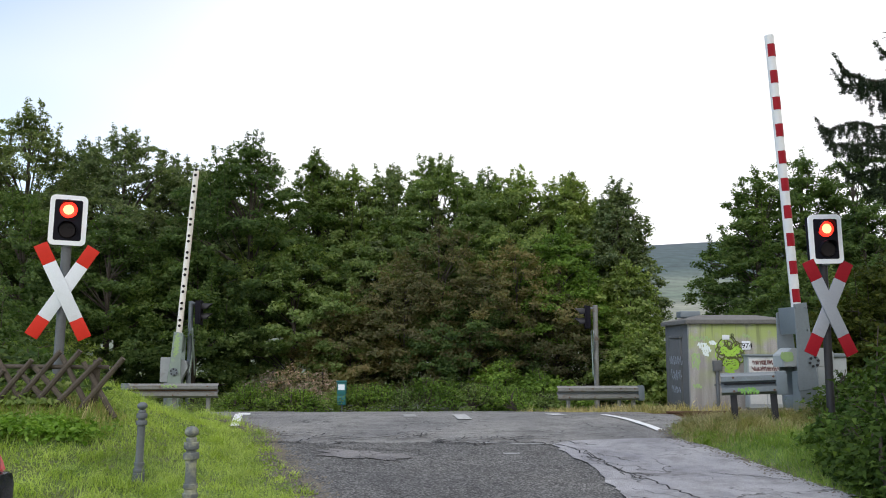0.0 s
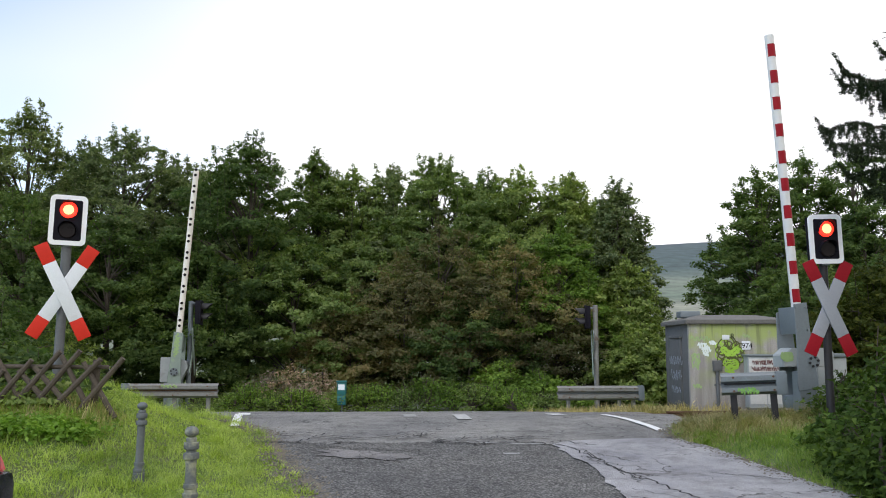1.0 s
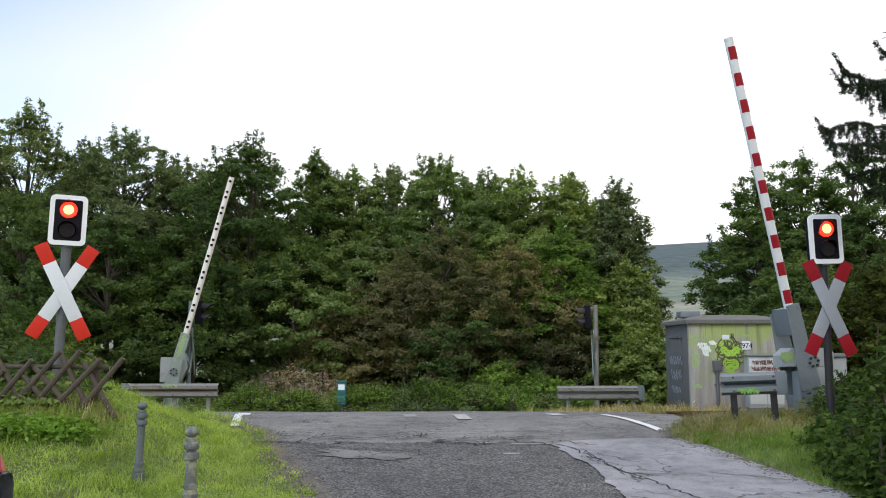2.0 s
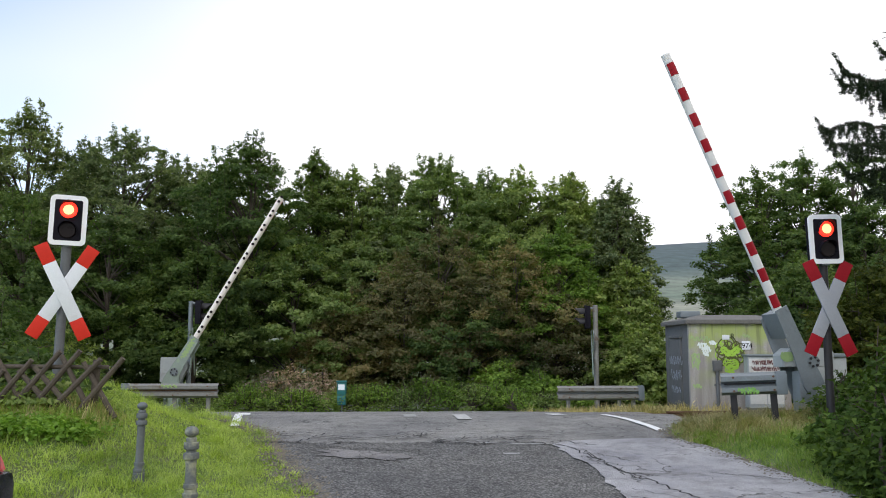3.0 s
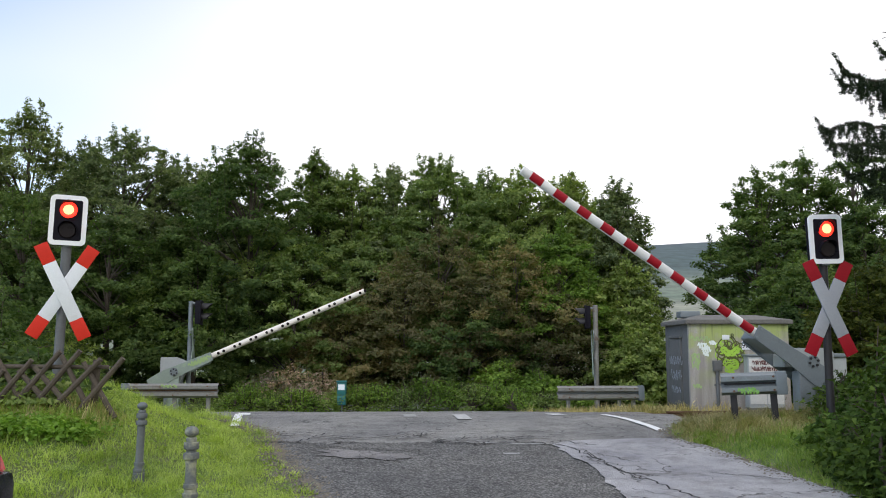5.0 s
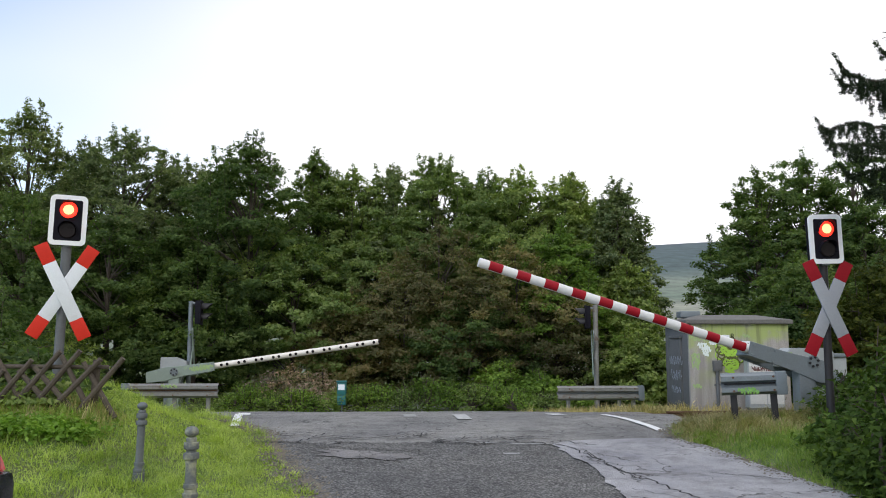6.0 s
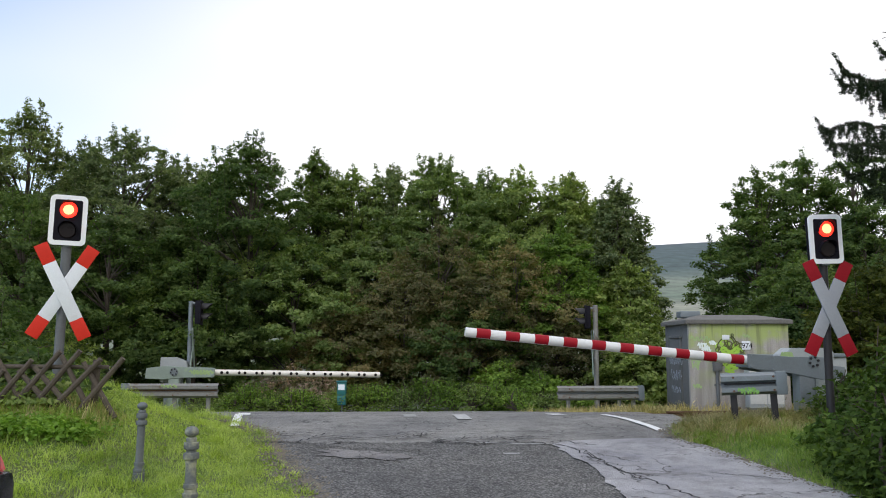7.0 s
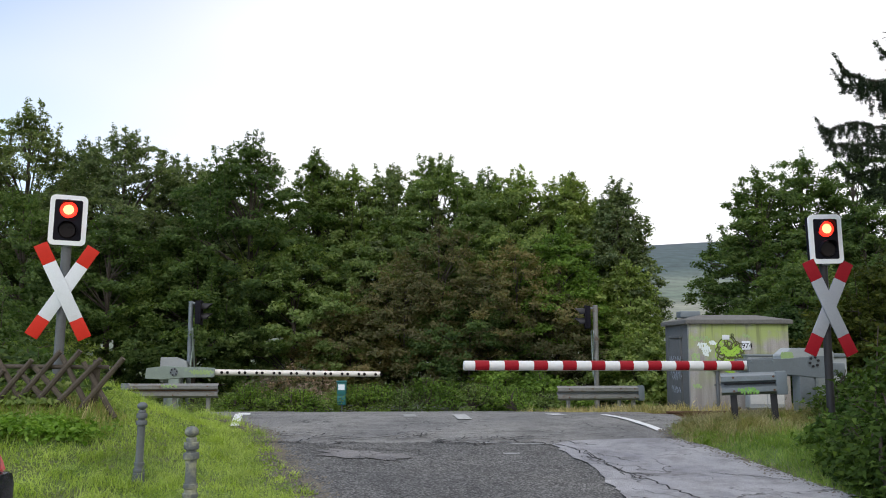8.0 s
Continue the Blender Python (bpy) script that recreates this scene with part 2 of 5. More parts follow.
L_LEAF = leafy("broad_green_leaves", [(0.0, (0.035, 0.075, 0.014)), (0.6, (0.070, 0.130, 0.026)), (1.0, (0.125, 0.190, 0.045))], 0.35, 0.8)
M_GRAVEL = surf("gravel", (0.17, 0.15, 0.12), 0.95, var=0.5, fine=20, coarse=6, bump=0.2, space="World")


# ---- helpers for building ----
def ss(a, b, x):
    t = min(1.0, max(0.0, (x - a) / (b - a)))
    return t * t * (3 - 2 * t)


def lerp_table(table, y):
    if y <= table[0][0]:
        return table[0][1]
    for (y0, v0), (y1, v1) in zip(table, table[1:]):
        if y <= y1:
            return v0 + (v1 - v0) * (y - y0) / (y1 - y0)
    return table[-1][1]


ROAD_LEFT = [(-30, -1.6), (8.0, -1.25), (9.5, -1.45), (12.7, -2.6), (14.0, -2.95), (15.2, -3.6), (17.8, -4.9), (21, -5.6), (24, -6.2), (40, -9)]
ROAD_RIGHT = [(-30, 4.5), (9.5, 4.45), (12.5, 3.95), (13.4, 3.62), (14.3, 3.75), (15.4, 4.45), (17.6, 4.7), (20, 4.3), (40, 1.0)]


def road_rise(y):
    return 0.315 * ss(8.5, 16.4, y) - 0.08 * ss(16.9, 18.8, y) - 0.38 * ss(18.6, 24.5, y)


def height(x, y):
    """The lie of the land: the road climbs to the track and falls behind it; a bank stands beside it."""
    z = road_rise(y)
    dl = lerp_table(ROAD_LEFT, y) - x
    dr = x - lerp_table(ROAD_RIGHT, y)
    z += 0.82 * ss(0.15, 3.2, dl) * ss(8.2, 12.4, y) * (1 - ss(15.5, 20.5, y))
    z += 0.18 * ss(0.1, 1.2, dr) * (1 - ss(14.5, 16.5, y))
    if dl > 0.05 or dr > 0.05:
        z += (0.06 * noise.noise((x * 0.9, y * 0.9, 0)) + 0.035 * noise.noise((x * 2.3, y * 2.3, 3))) * ss(0, 1, max(dl, dr))
        z -= 0.03
    if y > 60:
        z -= 6.0 * ss(60, 220, y)
    return z


def part(name, bm, material, parent, label="", smooth=True):
    me = bpy.data.meshes.new(name)
    bm.to_mesh(me)
    bm.free()
    if smooth:
        me.shade_smooth()
        me.set_sharp_from_angle(angle=radians(35))
    for m in material if isinstance(material, (list, tuple)) else (material,):
        me.materials.append(m)
    ob = new(name, me)
    ob.parent = parent
    if label:
        tagged(ob, label=label)
    return ob


def thing(name, m, label, category, group="", kind=""):
    ob = new(name)
    ob.matrix_world = m
    ob.empty_display_size = 0.2
    return tagged(ob, label, category, group, kind)


def box(bm, c, s, turn=None, bevel=0.0, mat=0):
    r = bmesh.ops.create_cube(bm, size=1.0)
    vs = r["verts"]
    m = Matrix.Translation(c) @ (turn.to_4x4() if turn else Matrix()) @ Matrix.Diagonal((*s, 1))
    bmesh.ops.transform(bm, matrix=m, verts=vs)
    faces = {f for v in vs for f in v.link_faces}
    for f in faces:
        f.material_index = mat
    if bevel:
        edges = {e for v in vs for e in v.link_edges}
        bmesh.ops.bevel(bm, geom=list(edges), offset=bevel, segments=2, affect="EDGES", profile=0.6)
    return vs


def tube(bm, p0, p1, r0, r1=None, seg=12, caps=True, mat=0):
    p0, p1 = Vector(p0), Vector(p1)
    r1 = r0 if r1 is None else r1
    r = bmesh.ops.create_cone(bm, cap_ends=caps, segments=seg, radius1=r0, radius2=r1, depth=(p1 - p0).length)
    q = (p1 - p0).to_track_quat("Z", "Y").to_matrix().to_4x4()
    bmesh.ops.transform(bm, matrix=Matrix.Translation((p0 + p1) / 2) @ q, verts=r["verts"])
    for f in {f for v in r["verts"] for f in v.link_faces}:
        f.material_index = mat
    return r["verts"]


def lathe(bm, profile, seg=20, at=(0, 0, 0)):
    rings = []
    for rad, z in profile:
        rings.append([bm.verts.new((at[0] + rad * math.cos(2 * math.pi * k / seg), at[1] + rad * math.sin(2 * math.pi * k / seg), at[2] + z)) for k in range(seg)])
    for a, b in zip(rings, rings[1:]):
        for k in range(seg):
            bm.faces.new((a[k], a[(k + 1) % seg], b[(k + 1) % seg], b[k]))
    bm.faces.new(rings[-1])
    bm.faces.new(list(reversed(rings[0])))


def extrude_outline(bm, pts, depth, m, mat=0):
    """A flat outline given depth; m carries its plane (x, y) into place."""
    lo = [bm.verts.new(m @ Vector((x, y, 0))) for x, y in pts]
    hi = [bm.verts.new(m @ Vector((x, y, depth))) for x, y in pts]
    n = len(pts)
    fs = [bm.faces.new(list(reversed(lo))), bm.faces.new(hi)]
    fs += [bm.faces.new((lo[k], lo[(k + 1) % n], hi[(k + 1) % n], hi[k])) for k in range(n)]
    for f in fs:
        f.material_index = mat
    return fs


def round_rect(w, h, r, n=5):
    pts = []
    for cx, cy, a0 in ((w / 2 - r, h / 2 - r, 0), (-w / 2 + r, h / 2 - r, 90), (-w / 2 + r, -h / 2 + r, 180), (w / 2 - r, -h / 2 + r, 270)):
        for k in range(n + 1):
            a = radians(a0 + 90 * k / n)
            pts.append((cx + r * math.cos(a), cy + r * math.sin(a)))
    return pts


UPRIGHT = Matrix(((1, 0, 0, 0), (0, 0, -1, 0), (0, 1, 0, 0), (0, 0, 0, 1)))  # outline's y becomes up; depth goes towards -y


# ---- ground, road, pavement ----
def sheet(name, xs, ys, zf, material, label, category, lift=0.0):
    """A grid; xs may be a function of y that gives its left and right end."""
    bm = bmesh.new()
    rows = []
    for y in ys:
        line = xs(y) if callable(xs) else xs
        rows.append([bm.verts.new((x, y, zf(x, y) + lift)) for x in line])
    for a, b in zip(rows, rows[1:]):
        for k in range(len(a) - 1):
            bm.faces.new((a[k], a[k + 1], b[k + 1], b[k]))
    ob = part(name, bm, material, None)
    return tagged(ob, label, category, kind="structure")


def steps(a, b, d):
    n = max(1, round((b - a) / d))
    return [a + (b - a) * k / n for k in range(n + 1)]


GX = [-3000, -1200, -500, -200, -90, -50, -34, -26] + steps(-20, 18, 0.3) + [24, 32, 50, 90, 200, 500, 1200, 3000]
GY = [-600, -100, -30, -12, -4, 0] + steps(3, 30, 0.3) + [34, 40, 48, 60, 80, 110, 160, 220, 400, 900, 2000, 4500]


def ground_z(x, y):
    z = height(x, y)
    dl, dr = lerp_table(ROAD_LEFT, y) - x, x - lerp_table(ROAD_RIGHT, y)
    return z - 0.10 * ss(-0.05, 0.4, min(-dl, -dr)) - 0.25 * (1 - ss(0.6, 1.4, abs(y - 18.3 - 0.14 * (x - 5)))) * (1 if dr > 0.2 or dl > 0.2 else 0)


sheet("ground", GX, GY, ground_z, M_SOIL, "grassy earth ground sloping beside the road", "ground")


def across(left, right, n):
    return lambda y: [left(y) + (right(y) - left(y)) * k / n for k in range(n + 1)]


def rl(y):
    return lerp_table(ROAD_LEFT, y) + 0.09 * noise.noise((y * 3.1, 0, 0)) + 0.14 * noise.noise((y * 1.1, 4, 0)) + 0.03 * noise.noise((y * 9, 4, 0))


def rr(y):
    return lerp_table(ROAD_RIGHT, y) + 0.05 * noise.noise((y * 3.1, 7, 0))


def seam(x):
    return 13.1 + 0.22 * noise.noise((x * 1.3, 2, 0)) + 0.16 * noise.noise((x * 5, 2, 0)) + 0.08 * noise.noise((x * 13, 2, 0)) - 0.04 * x


def surface_z(x, y):
    return road_rise(y) + 0.02 * noise.noise((x * 0.5, y * 0.5, 3)) + 0.006 * noise.noise((x * 2.2, y * 2.2, 5))


sheet("road", across(rl, rr, 26), steps(12.4, 36, 0.2), surface_z, M_ASPHALT, "grey cracked asphalt road rising over the railway", "road")
bm = bmesh.new()
cols = []
for x in steps(-4.6, 4.2, 0.09):
    cols.append([(x, y) for y in steps(-25, 6, 2.0)[:-1] + steps(6, seam(x), 0.25)])
n = min(len(c) for c in cols)
vv = [[bm.verts.new((min(max(x, rl(y)), rr(y)), y, surface_z(x, y) + 0.012)) for x, y in c[:n - 1] + [c[-1]]] for c in cols]
for a, b in zip(vv, vv[1:]):
    for k in range(n - 1):
        try:
            bm.faces.new((a[k], b[k], b[k + 1], a[k + 1]))
        except ValueError:
            pass
bmesh.ops.remove_doubles(bm, verts=bm.verts[:], dist=0.0005)
tagged(part("road_old_surface", bm, M_ASPHALT_OLD, None), "coarse dark worn asphalt of the approach road", "road", kind="structure")


def apron_left(y):
    return lerp_table([(-25, 2.4), (9.5, 1.95), (11.2, 1.95), (12.9, 1.6), (13.25, 2.1), (13.45, 3.2)], y) + 0.07 * noise.noise((y * 2.4, 11, 0)) + 0.05 * noise.noise((y * 8, 11, 0))


def apron_right(y):
    return min(rr(y) + 0.02, 4.7)


sheet("pavement", across(apron_left, apron_right, 14), steps(-25, 6, 2) + steps(6.2, 13.42, 0.12), surface_z, M_APRON, "pale cracked concrete apron beside the road", "pavement", 0.026)


def marking(name, pts, width, material, label):
    """A painted line along plan points."""
    bm = bmesh.new()
    prev = None
    for k, (x, y) in enumerate(pts):
        a, b = pts[max(0, k - 1)], pts[min(len(pts) - 1, k + 1)]
        d = Vector((b[0] - a[0], b[1] - a[1])).normalized()
        s = Vector((-d.y, d.x)) * width / 2
        pair = [bm.verts.new((x + e * s.x, y + e * s.y, surface_z(x, y) + 0.016)) for e in (1, -1)]
        if prev:
            bm.faces.new((prev[0], prev[1], pair[1], pair[0]))
        prev = pair
    return tagged(part(name, bm, material, None), label, "road marking", kind="structure")


def between(p, q, n, bend=0.0):
    return [(p[0] + (q[0] - p[0]) * k / n + bend * math.sin(math.pi * k / n), p[1] + (q[1] - p[1]) * k / n) for k in range(n + 1)]


marking("edge_line", between((3.62, 14.3), (3.22, 17.3), 12, 0.03), 0.15, M_LINE, "white edge line curving along the road")
marking("edge_line", between((-3.60, 14.9), (-4.22, 17.9), 12), 0.155, M_LINE, "short broad white line at the road edge")
marking("edge_line", between((-4.22, 17.75), (-3.98, 17.80), 3), 0.5, M_LINE, "stub of a white line at the crest")
marking("centre_line", between((0.42, 15.9), (0.30, 17.3), 6), 0.26, M_LINE_WORN, "worn pale centre line dash")
marking("centre_line", between((-0.62, 16.6), (-0.70, 17.3), 4), 0.24, M_LINE_FAINT, "almost gone centre line dash")
marking("edge_line", between((2.35, 17.2), (2.25, 17.9), 4), 0.3, M_LINE, "short white line at the crest")

marking("seal_strip", between((0.55, 13.02), (1.75, 12.93), 10), 0.07, M_LINE_WORN, "pale sealing strip across the road seam")
marking("road_mark", between((0.85, 12.2), (1.08, 12.18), 3), 0.1, M_LINE_WORN, "small pale paint mark on coarse asphalt")
bm = bmesh.new()
ring = []
for k in range(60):
    a = 2 * math.pi * k / 60
    rad = 1 + 0.55 * noise.noise((math.cos(a) * 1.9, math.sin(a) * 1.9, 9)) + 0.2 * noise.noise((math.cos(a) * 5, math.sin(a) * 5, 2))
    px_, py_ = 0.66 * rad * math.cos(a), 0.30 * rad * math.sin(a)
    x, y = -1.15 + px_ * 0.93 + py_ * 0.37, 12.1 - px_ * 0.37 + py_ * 0.93
    ring.append(bm.verts.new((x, y, surface_z(x, y) + 0.024)))
bm.faces.new(ring)
tagged(part("road_patch", bm, M_PATCH, None), "smooth grey asphalt patch on the coarse road", "road patch", kind="structure")

M_CRACK = surf("crack_fill", (0.012, 0.011, 0.011), 0.95, var=0.3, bump=0.3)


def crack(p, q, n, wild, width, seed):
    rng = random.Random(seed)
    pts = [(p[0] + (q[0] - p[0]) * k / n + rng.uniform(-wild, wild), p[1] + (q[1] - p[1]) * k / n + rng.uniform(-wild, wild)) for k in range(n + 1)]
    ob = marking("road_crack", pts, width, M_CRACK, "dark open crack in the road surface")
    ob.location.z = 0.014
    return ob


crack((1.85, 12.6), (2.75, 9.2), 34, 0.05, 0.022, 1)
crack((2.0, 12.3), (2.35, 10.4), 22, 0.04, 0.014, 2)
crack((3.35, 10.8), (4.2, 10.3), 14, 0.05, 0.02, 3)
crack((-2.7, 14.3), (3.4, 13.9), 60, 0.05, 0.02, 4)
crack((-2.2, 13.6), (1.4, 13.35), 44, 0.06, 0.024, 5)
crack((-1.9, 12.75), (-0.3, 12.35), 22, 0.04, 0.03, 6)
crack((0.4, 14.9), (3.3, 15.1), 30, 0.05, 0.014, 7)

rng_c = random.Random(77)
for k in range(30):
    x, y = rng_c.uniform(-2.6, 2.4) - 0.5 * rng_c.random(), 13.05 + 0.75 * rng_c.random() ** 1.6
    w = rng_c.uniform(0.15, 0.6)
    crack((x, y), (x + w, y + rng_c.uniform(-0.5, 0.5)), int(16 * w) + 5, 0.055, rng_c.uniform(0.02, 0.045), 100 + k)
for k in range(11):
    y = rng_c.uniform(9.3, 12.7)
    x = apron_left(y) + rng_c.uniform(0.05, 0.45)
    crack((x, y), (x + rng_c.uniform(-0.1, 0.5), y - rng_c.uniform(0.2, 0.7)), 10, 0.04, rng_c.uniform(0.009, 0.018), 130 + k)

# bare soil along the edges
sheet("verge_soil", across(lambda y: rl(y) - 0.25, lambda y: rl(y) + 0.04 + 0.12 * noise.noise((y * 1.7, 21, 0)) + 0.18 * ss(11.2, 12.4, y) * (1 - ss(13.0, 14.2, y)), 5), steps(6, 17, 0.12), lambda x, y: surface_z(x, y) if x > rl(y) - 0.02 else ground_z(x, y) - 0.022, M_EDGE_SOIL, "brown bare soil along the road edge", "soil", 0.018)
sheet("verge_soil", across(lambda y: rr(y) - 0.05 + 0.10 * noise.noise((y * 2.1, 31, 0)), lambda y: rr(y) + 0.3, 4), steps(6, 15.8, 0.12), lambda x, y: surface_z(x, y) if x < rr(y) + 0.02 else ground_z(x, y) - 0.035, M_EDGE_SOIL, "brown bare soil beside the concrete apron", "soil", 0.031)

# far hill with fields and wood; distance haze is put into its colours
def hill_z(x, y):
    return -6 + 138 * ss(230, 1150, y + 0.12 * x) + 7 * noise.noise((x * 0.004, y * 0.004, 1)) * ss(400, 900, y)


m, nodes, links, bsdf = fresh("hazy_hill_fields")
geo = nodes.new("ShaderNodeNewGeometry")
sep = nodes.new("ShaderNodeSeparateXYZ")
links.new(geo.outputs["Position"], sep.inputs[0])
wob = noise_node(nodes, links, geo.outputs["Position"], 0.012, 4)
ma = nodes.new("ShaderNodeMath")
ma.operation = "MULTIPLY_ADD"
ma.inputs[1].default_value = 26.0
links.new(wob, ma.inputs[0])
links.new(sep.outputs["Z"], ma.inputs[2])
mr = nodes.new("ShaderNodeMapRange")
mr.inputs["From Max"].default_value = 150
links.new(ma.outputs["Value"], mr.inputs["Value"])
# bands turn bluer and duller with height: aerial haze as colour
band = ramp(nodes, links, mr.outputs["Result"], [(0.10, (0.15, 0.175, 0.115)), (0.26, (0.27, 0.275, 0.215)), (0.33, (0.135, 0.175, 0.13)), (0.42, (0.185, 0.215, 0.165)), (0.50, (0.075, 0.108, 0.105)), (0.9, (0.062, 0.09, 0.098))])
tree_n = noise_node(nodes, links, geo.outputs["Position"], 0.09, 6)
links.new(blend(nodes, links, 0.6, band, ramp(nodes, links, tree_n, [(0.3, 0.45), (0.7, 1.4)]), "MULTIPLY"), bsdf.inputs["Base Color"])
bsdf.inputs["Roughness"].default_value = 1.0
M_HILL = m
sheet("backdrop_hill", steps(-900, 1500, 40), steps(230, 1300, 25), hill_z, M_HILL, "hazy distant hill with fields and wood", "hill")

# ---- railway ----
def track_point(x, off, z):
    return (x - 0.14 * off, 17.75 + 0.14 * (x - 5) + off, z)


track = thing("railway_track", Matrix(), "rusty railway track crossing the road", "railway track", kind="structure")
RAIL = [(-0.07, 0), (0.07, 0), (0.07, 0.015), (0.012, 0.03), (0.012, 0.11), (0.035, 0.12), (0.035, 0.155), (-0.035, 0.155), (-0.035, 0.12), (-0.012, 0.11), (-0.012, 0.03), (-0.07, 0.015)]
along = Matrix.Rotation(math.atan(0.14), 4, "Z")
for off in (-0.72, 0.72):
    for x0, x1 in ((4.9, 60), (-60, -5.4)):
        bm = bmesh.new()
        m = Matrix.Translation(track_point(x0, off, 0.165 - 0.03 * off)) @ along @ Matrix(((0, 0, 1, 0), (1, 0, 0, 0), (0, 1, 0, 0), (0, 0, 0, 1)))
        extrude_outline(bm, RAIL, (x1 - x0) * 1.0098, m)
        part("rail", bm, M_RUST, track, smooth=False)
    bm = bmesh.new()
    m = Matrix.Translation(track_point(-5.4, off, 0.13 - 0.03 * off)) @ along @ Matrix(((0, 0, 1, 0), (1, 0, 0, 0), (0, 1, 0, 0), (0, 0, 0, 1)))
    extrude_outline(bm, [(-0.035, 0), (0.035, 0), (0.035, 0.145), (-0.035, 0.145)], 10.4, m)
    part("rail", bm, M_RUST, track, smooth=False)
bm = bmesh.new()
box(bm, (0, 0, 0), (0.26, 2.5, 0.16), bevel=0.015)
sleeper0 = part("sleeper", bm, M_TIMBER, track)
sleeper0.matrix_world = Matrix.Translation(track_point(5.4, 0, 0.11)) @ along
for k in range(1, 60):
    for x in (5.4 + 0.62 * k, -5.6 - 0.62 * (k - 1)):
        s = new("sleeper", sleeper0.data)
        s.parent = track
        s.matrix_world = Matrix.Translation(track_point(x, 0, 0.11)) @ along
for x0, x1 in ((4.8, 60), (-60, -5.5)):
    ys = [-2.1, -1.5, 1.5, 2.1]
    bm = bmesh.new()
    rows = []
    for x in steps(x0, x1, 0.6):
        rows.append([bm.verts.new(track_point(x, o, 0.11 + 0.02 * noise.noise((x * 2, o, 0)) if abs(o) < 2 else -0.15)) for o in ys])
    for a, b in zip(rows, rows[1:]):
        for k in range(3):
            bm.faces.new((a[k], b[k], b[k + 1], a[k + 1]))
    part("ballast_bed", bm, M_BALLAST, track, "brown stone ballast")


# ---- level crossing signals with crossbuck ----
def crossing_signal(m, ground, zc, zb, pole_top, pole_r, pole_mat, red, label, lit=True, board_tilt=0.0, arm_angle=(-27, 30), ahead=0.1, white=M_WHITE):
    """Origin at the pole's foot; the signal faces local -y. zc, zb: heights of cross and light board."""
    root = thing("crossing_signal", m, label, "railway signal", "signals at the crossing")
    bm = bmesh.new()
    tube(bm, (0, 0, -0.3), (0, 0, pole_top), pole_r, seg=16)
    tube(bm, (0, 0, pole_top), (0, 0, pole_top + 0.02), pole_r * 1.1, pole_r * 0.6, seg=16)
    part("pole", bm, pole_mat, root)
    tilt = Matrix.Translation((0, -ahead, zb)) @ Matrix.Rotation(radians(board_tilt), 4, "Y")
    bm = bmesh.new()
    outer, inner = round_rect(0.505, 0.735, 0.075), round_rect(0.375, 0.60, 0.03)
    lo = [bm.verts.new(tilt @ Vector((x, -0.02, y))) for x, y in outer]
    hi = [bm.verts.new(tilt @ Vector((x, -0.02, y))) for x, y in inner]
    lob = [bm.verts.new(tilt @ Vector((x, 0.02, y))) for x, y in outer]
    hib = [bm.verts.new(tilt @ Vector((x, 0.02, y))) for x, y in inner]
    k = len(outer)
    for i in range(k):
        j = (i + 1) % k
        bm.faces.new((lo[i], lo[j], hi[j], hi[i]))
        bm.faces.new((lob[j], lob[i], hib[i], hib[j]))
        bm.faces.new((lo[j], lo[i], lob[i], lob[j]))
        bm.faces.new((hi[i], hi[j], hib[j], hib[i]))
    bmesh.ops.recalc_face_normals(bm, faces=bm.faces[:])
    board = part("backboard", bm, M_RIM if lit else M_BLACK, root, "white rounded backboard rim" if lit else "dark rounded backboard")
    bm = bmesh.new()
    vs = box(bm, (0, 0.07, 0), (0.46, 0.16, 0.69), bevel=0.03)
    vs = box(bm, (0, 0.0, 0), (0.38, 0.03, 0.605))
    bmesh.ops.transform(bm, matrix=tilt, verts=bm.verts[:])
    housing = part("housing", bm, M_BLACK, root, "black lamp housing")
    for dz, mat_, nm in ((0.15, M_LAMP_RED if lit else M_LENS_DARK, "red_lamp"), (-0.15, M_LENS_DARK, "yellow_lamp")):
        bm = bmesh.new()
        vs = tube(bm, (0, -0.055, dz), (0, -0.02, dz), 0.108, 0.120, seg=24)
        bmesh.ops.transform(bm, matrix=tilt, verts=bm.verts[:])
        lens = part(nm, bm, mat_, root, "glowing red lamp lens" if lit and dz > 0 else "unlit dark lamp lens")
        if lit and dz > 0:
            bm = bmesh.new()
            tube(bm, (0, -0.064, dz), (0, -0.05, dz), 0.062, 0.078, seg=20)
            bmesh.ops.transform(bm, matrix=tilt, verts=bm.verts[:])
            part("bulb", bm, M_LAMP_CORE, lens, "bright orange lamp core")
        bm = bmesh.new()
        ring = []
        for i in range(17):
            a = radians(-20 + 220 * i / 16)
            dx, dzz = math.cos(a), math.sin(a)
            reach = (0.05 + 0.10 * max(0, math.sin(a))) if lit else (0.16 + 0.16 * max(0, math.sin(a)))
            ring.append([bm.verts.new(tilt @ Vector((dx * r, y, dz + dzz * r))) for r, y in ((0.131, -0.02), (0.131, -0.02 - reach), (0.123, -0.02 - reach), (0.123, -0.02))])
        for a, b in zip(ring, ring[1:]):
            for i in range(4):
                bm.faces.new((a[i], a[(i + 1) % 4], b[(i + 1) % 4], b[i]))
        bmesh.ops.recalc_face_normals(bm, faces=bm.faces[:])
        part("visor", bm, M_BLACK if lit else M_POLE_DARK, housing)
    bm = bmesh.new()
    box(bm, (0, -ahead / 2, zb - 0.36 if ahead < 0.15 else zb + 0.28), (0.09, ahead, 0.06), bevel=0.01)
    part("bracket", bm, M_GALV, root)
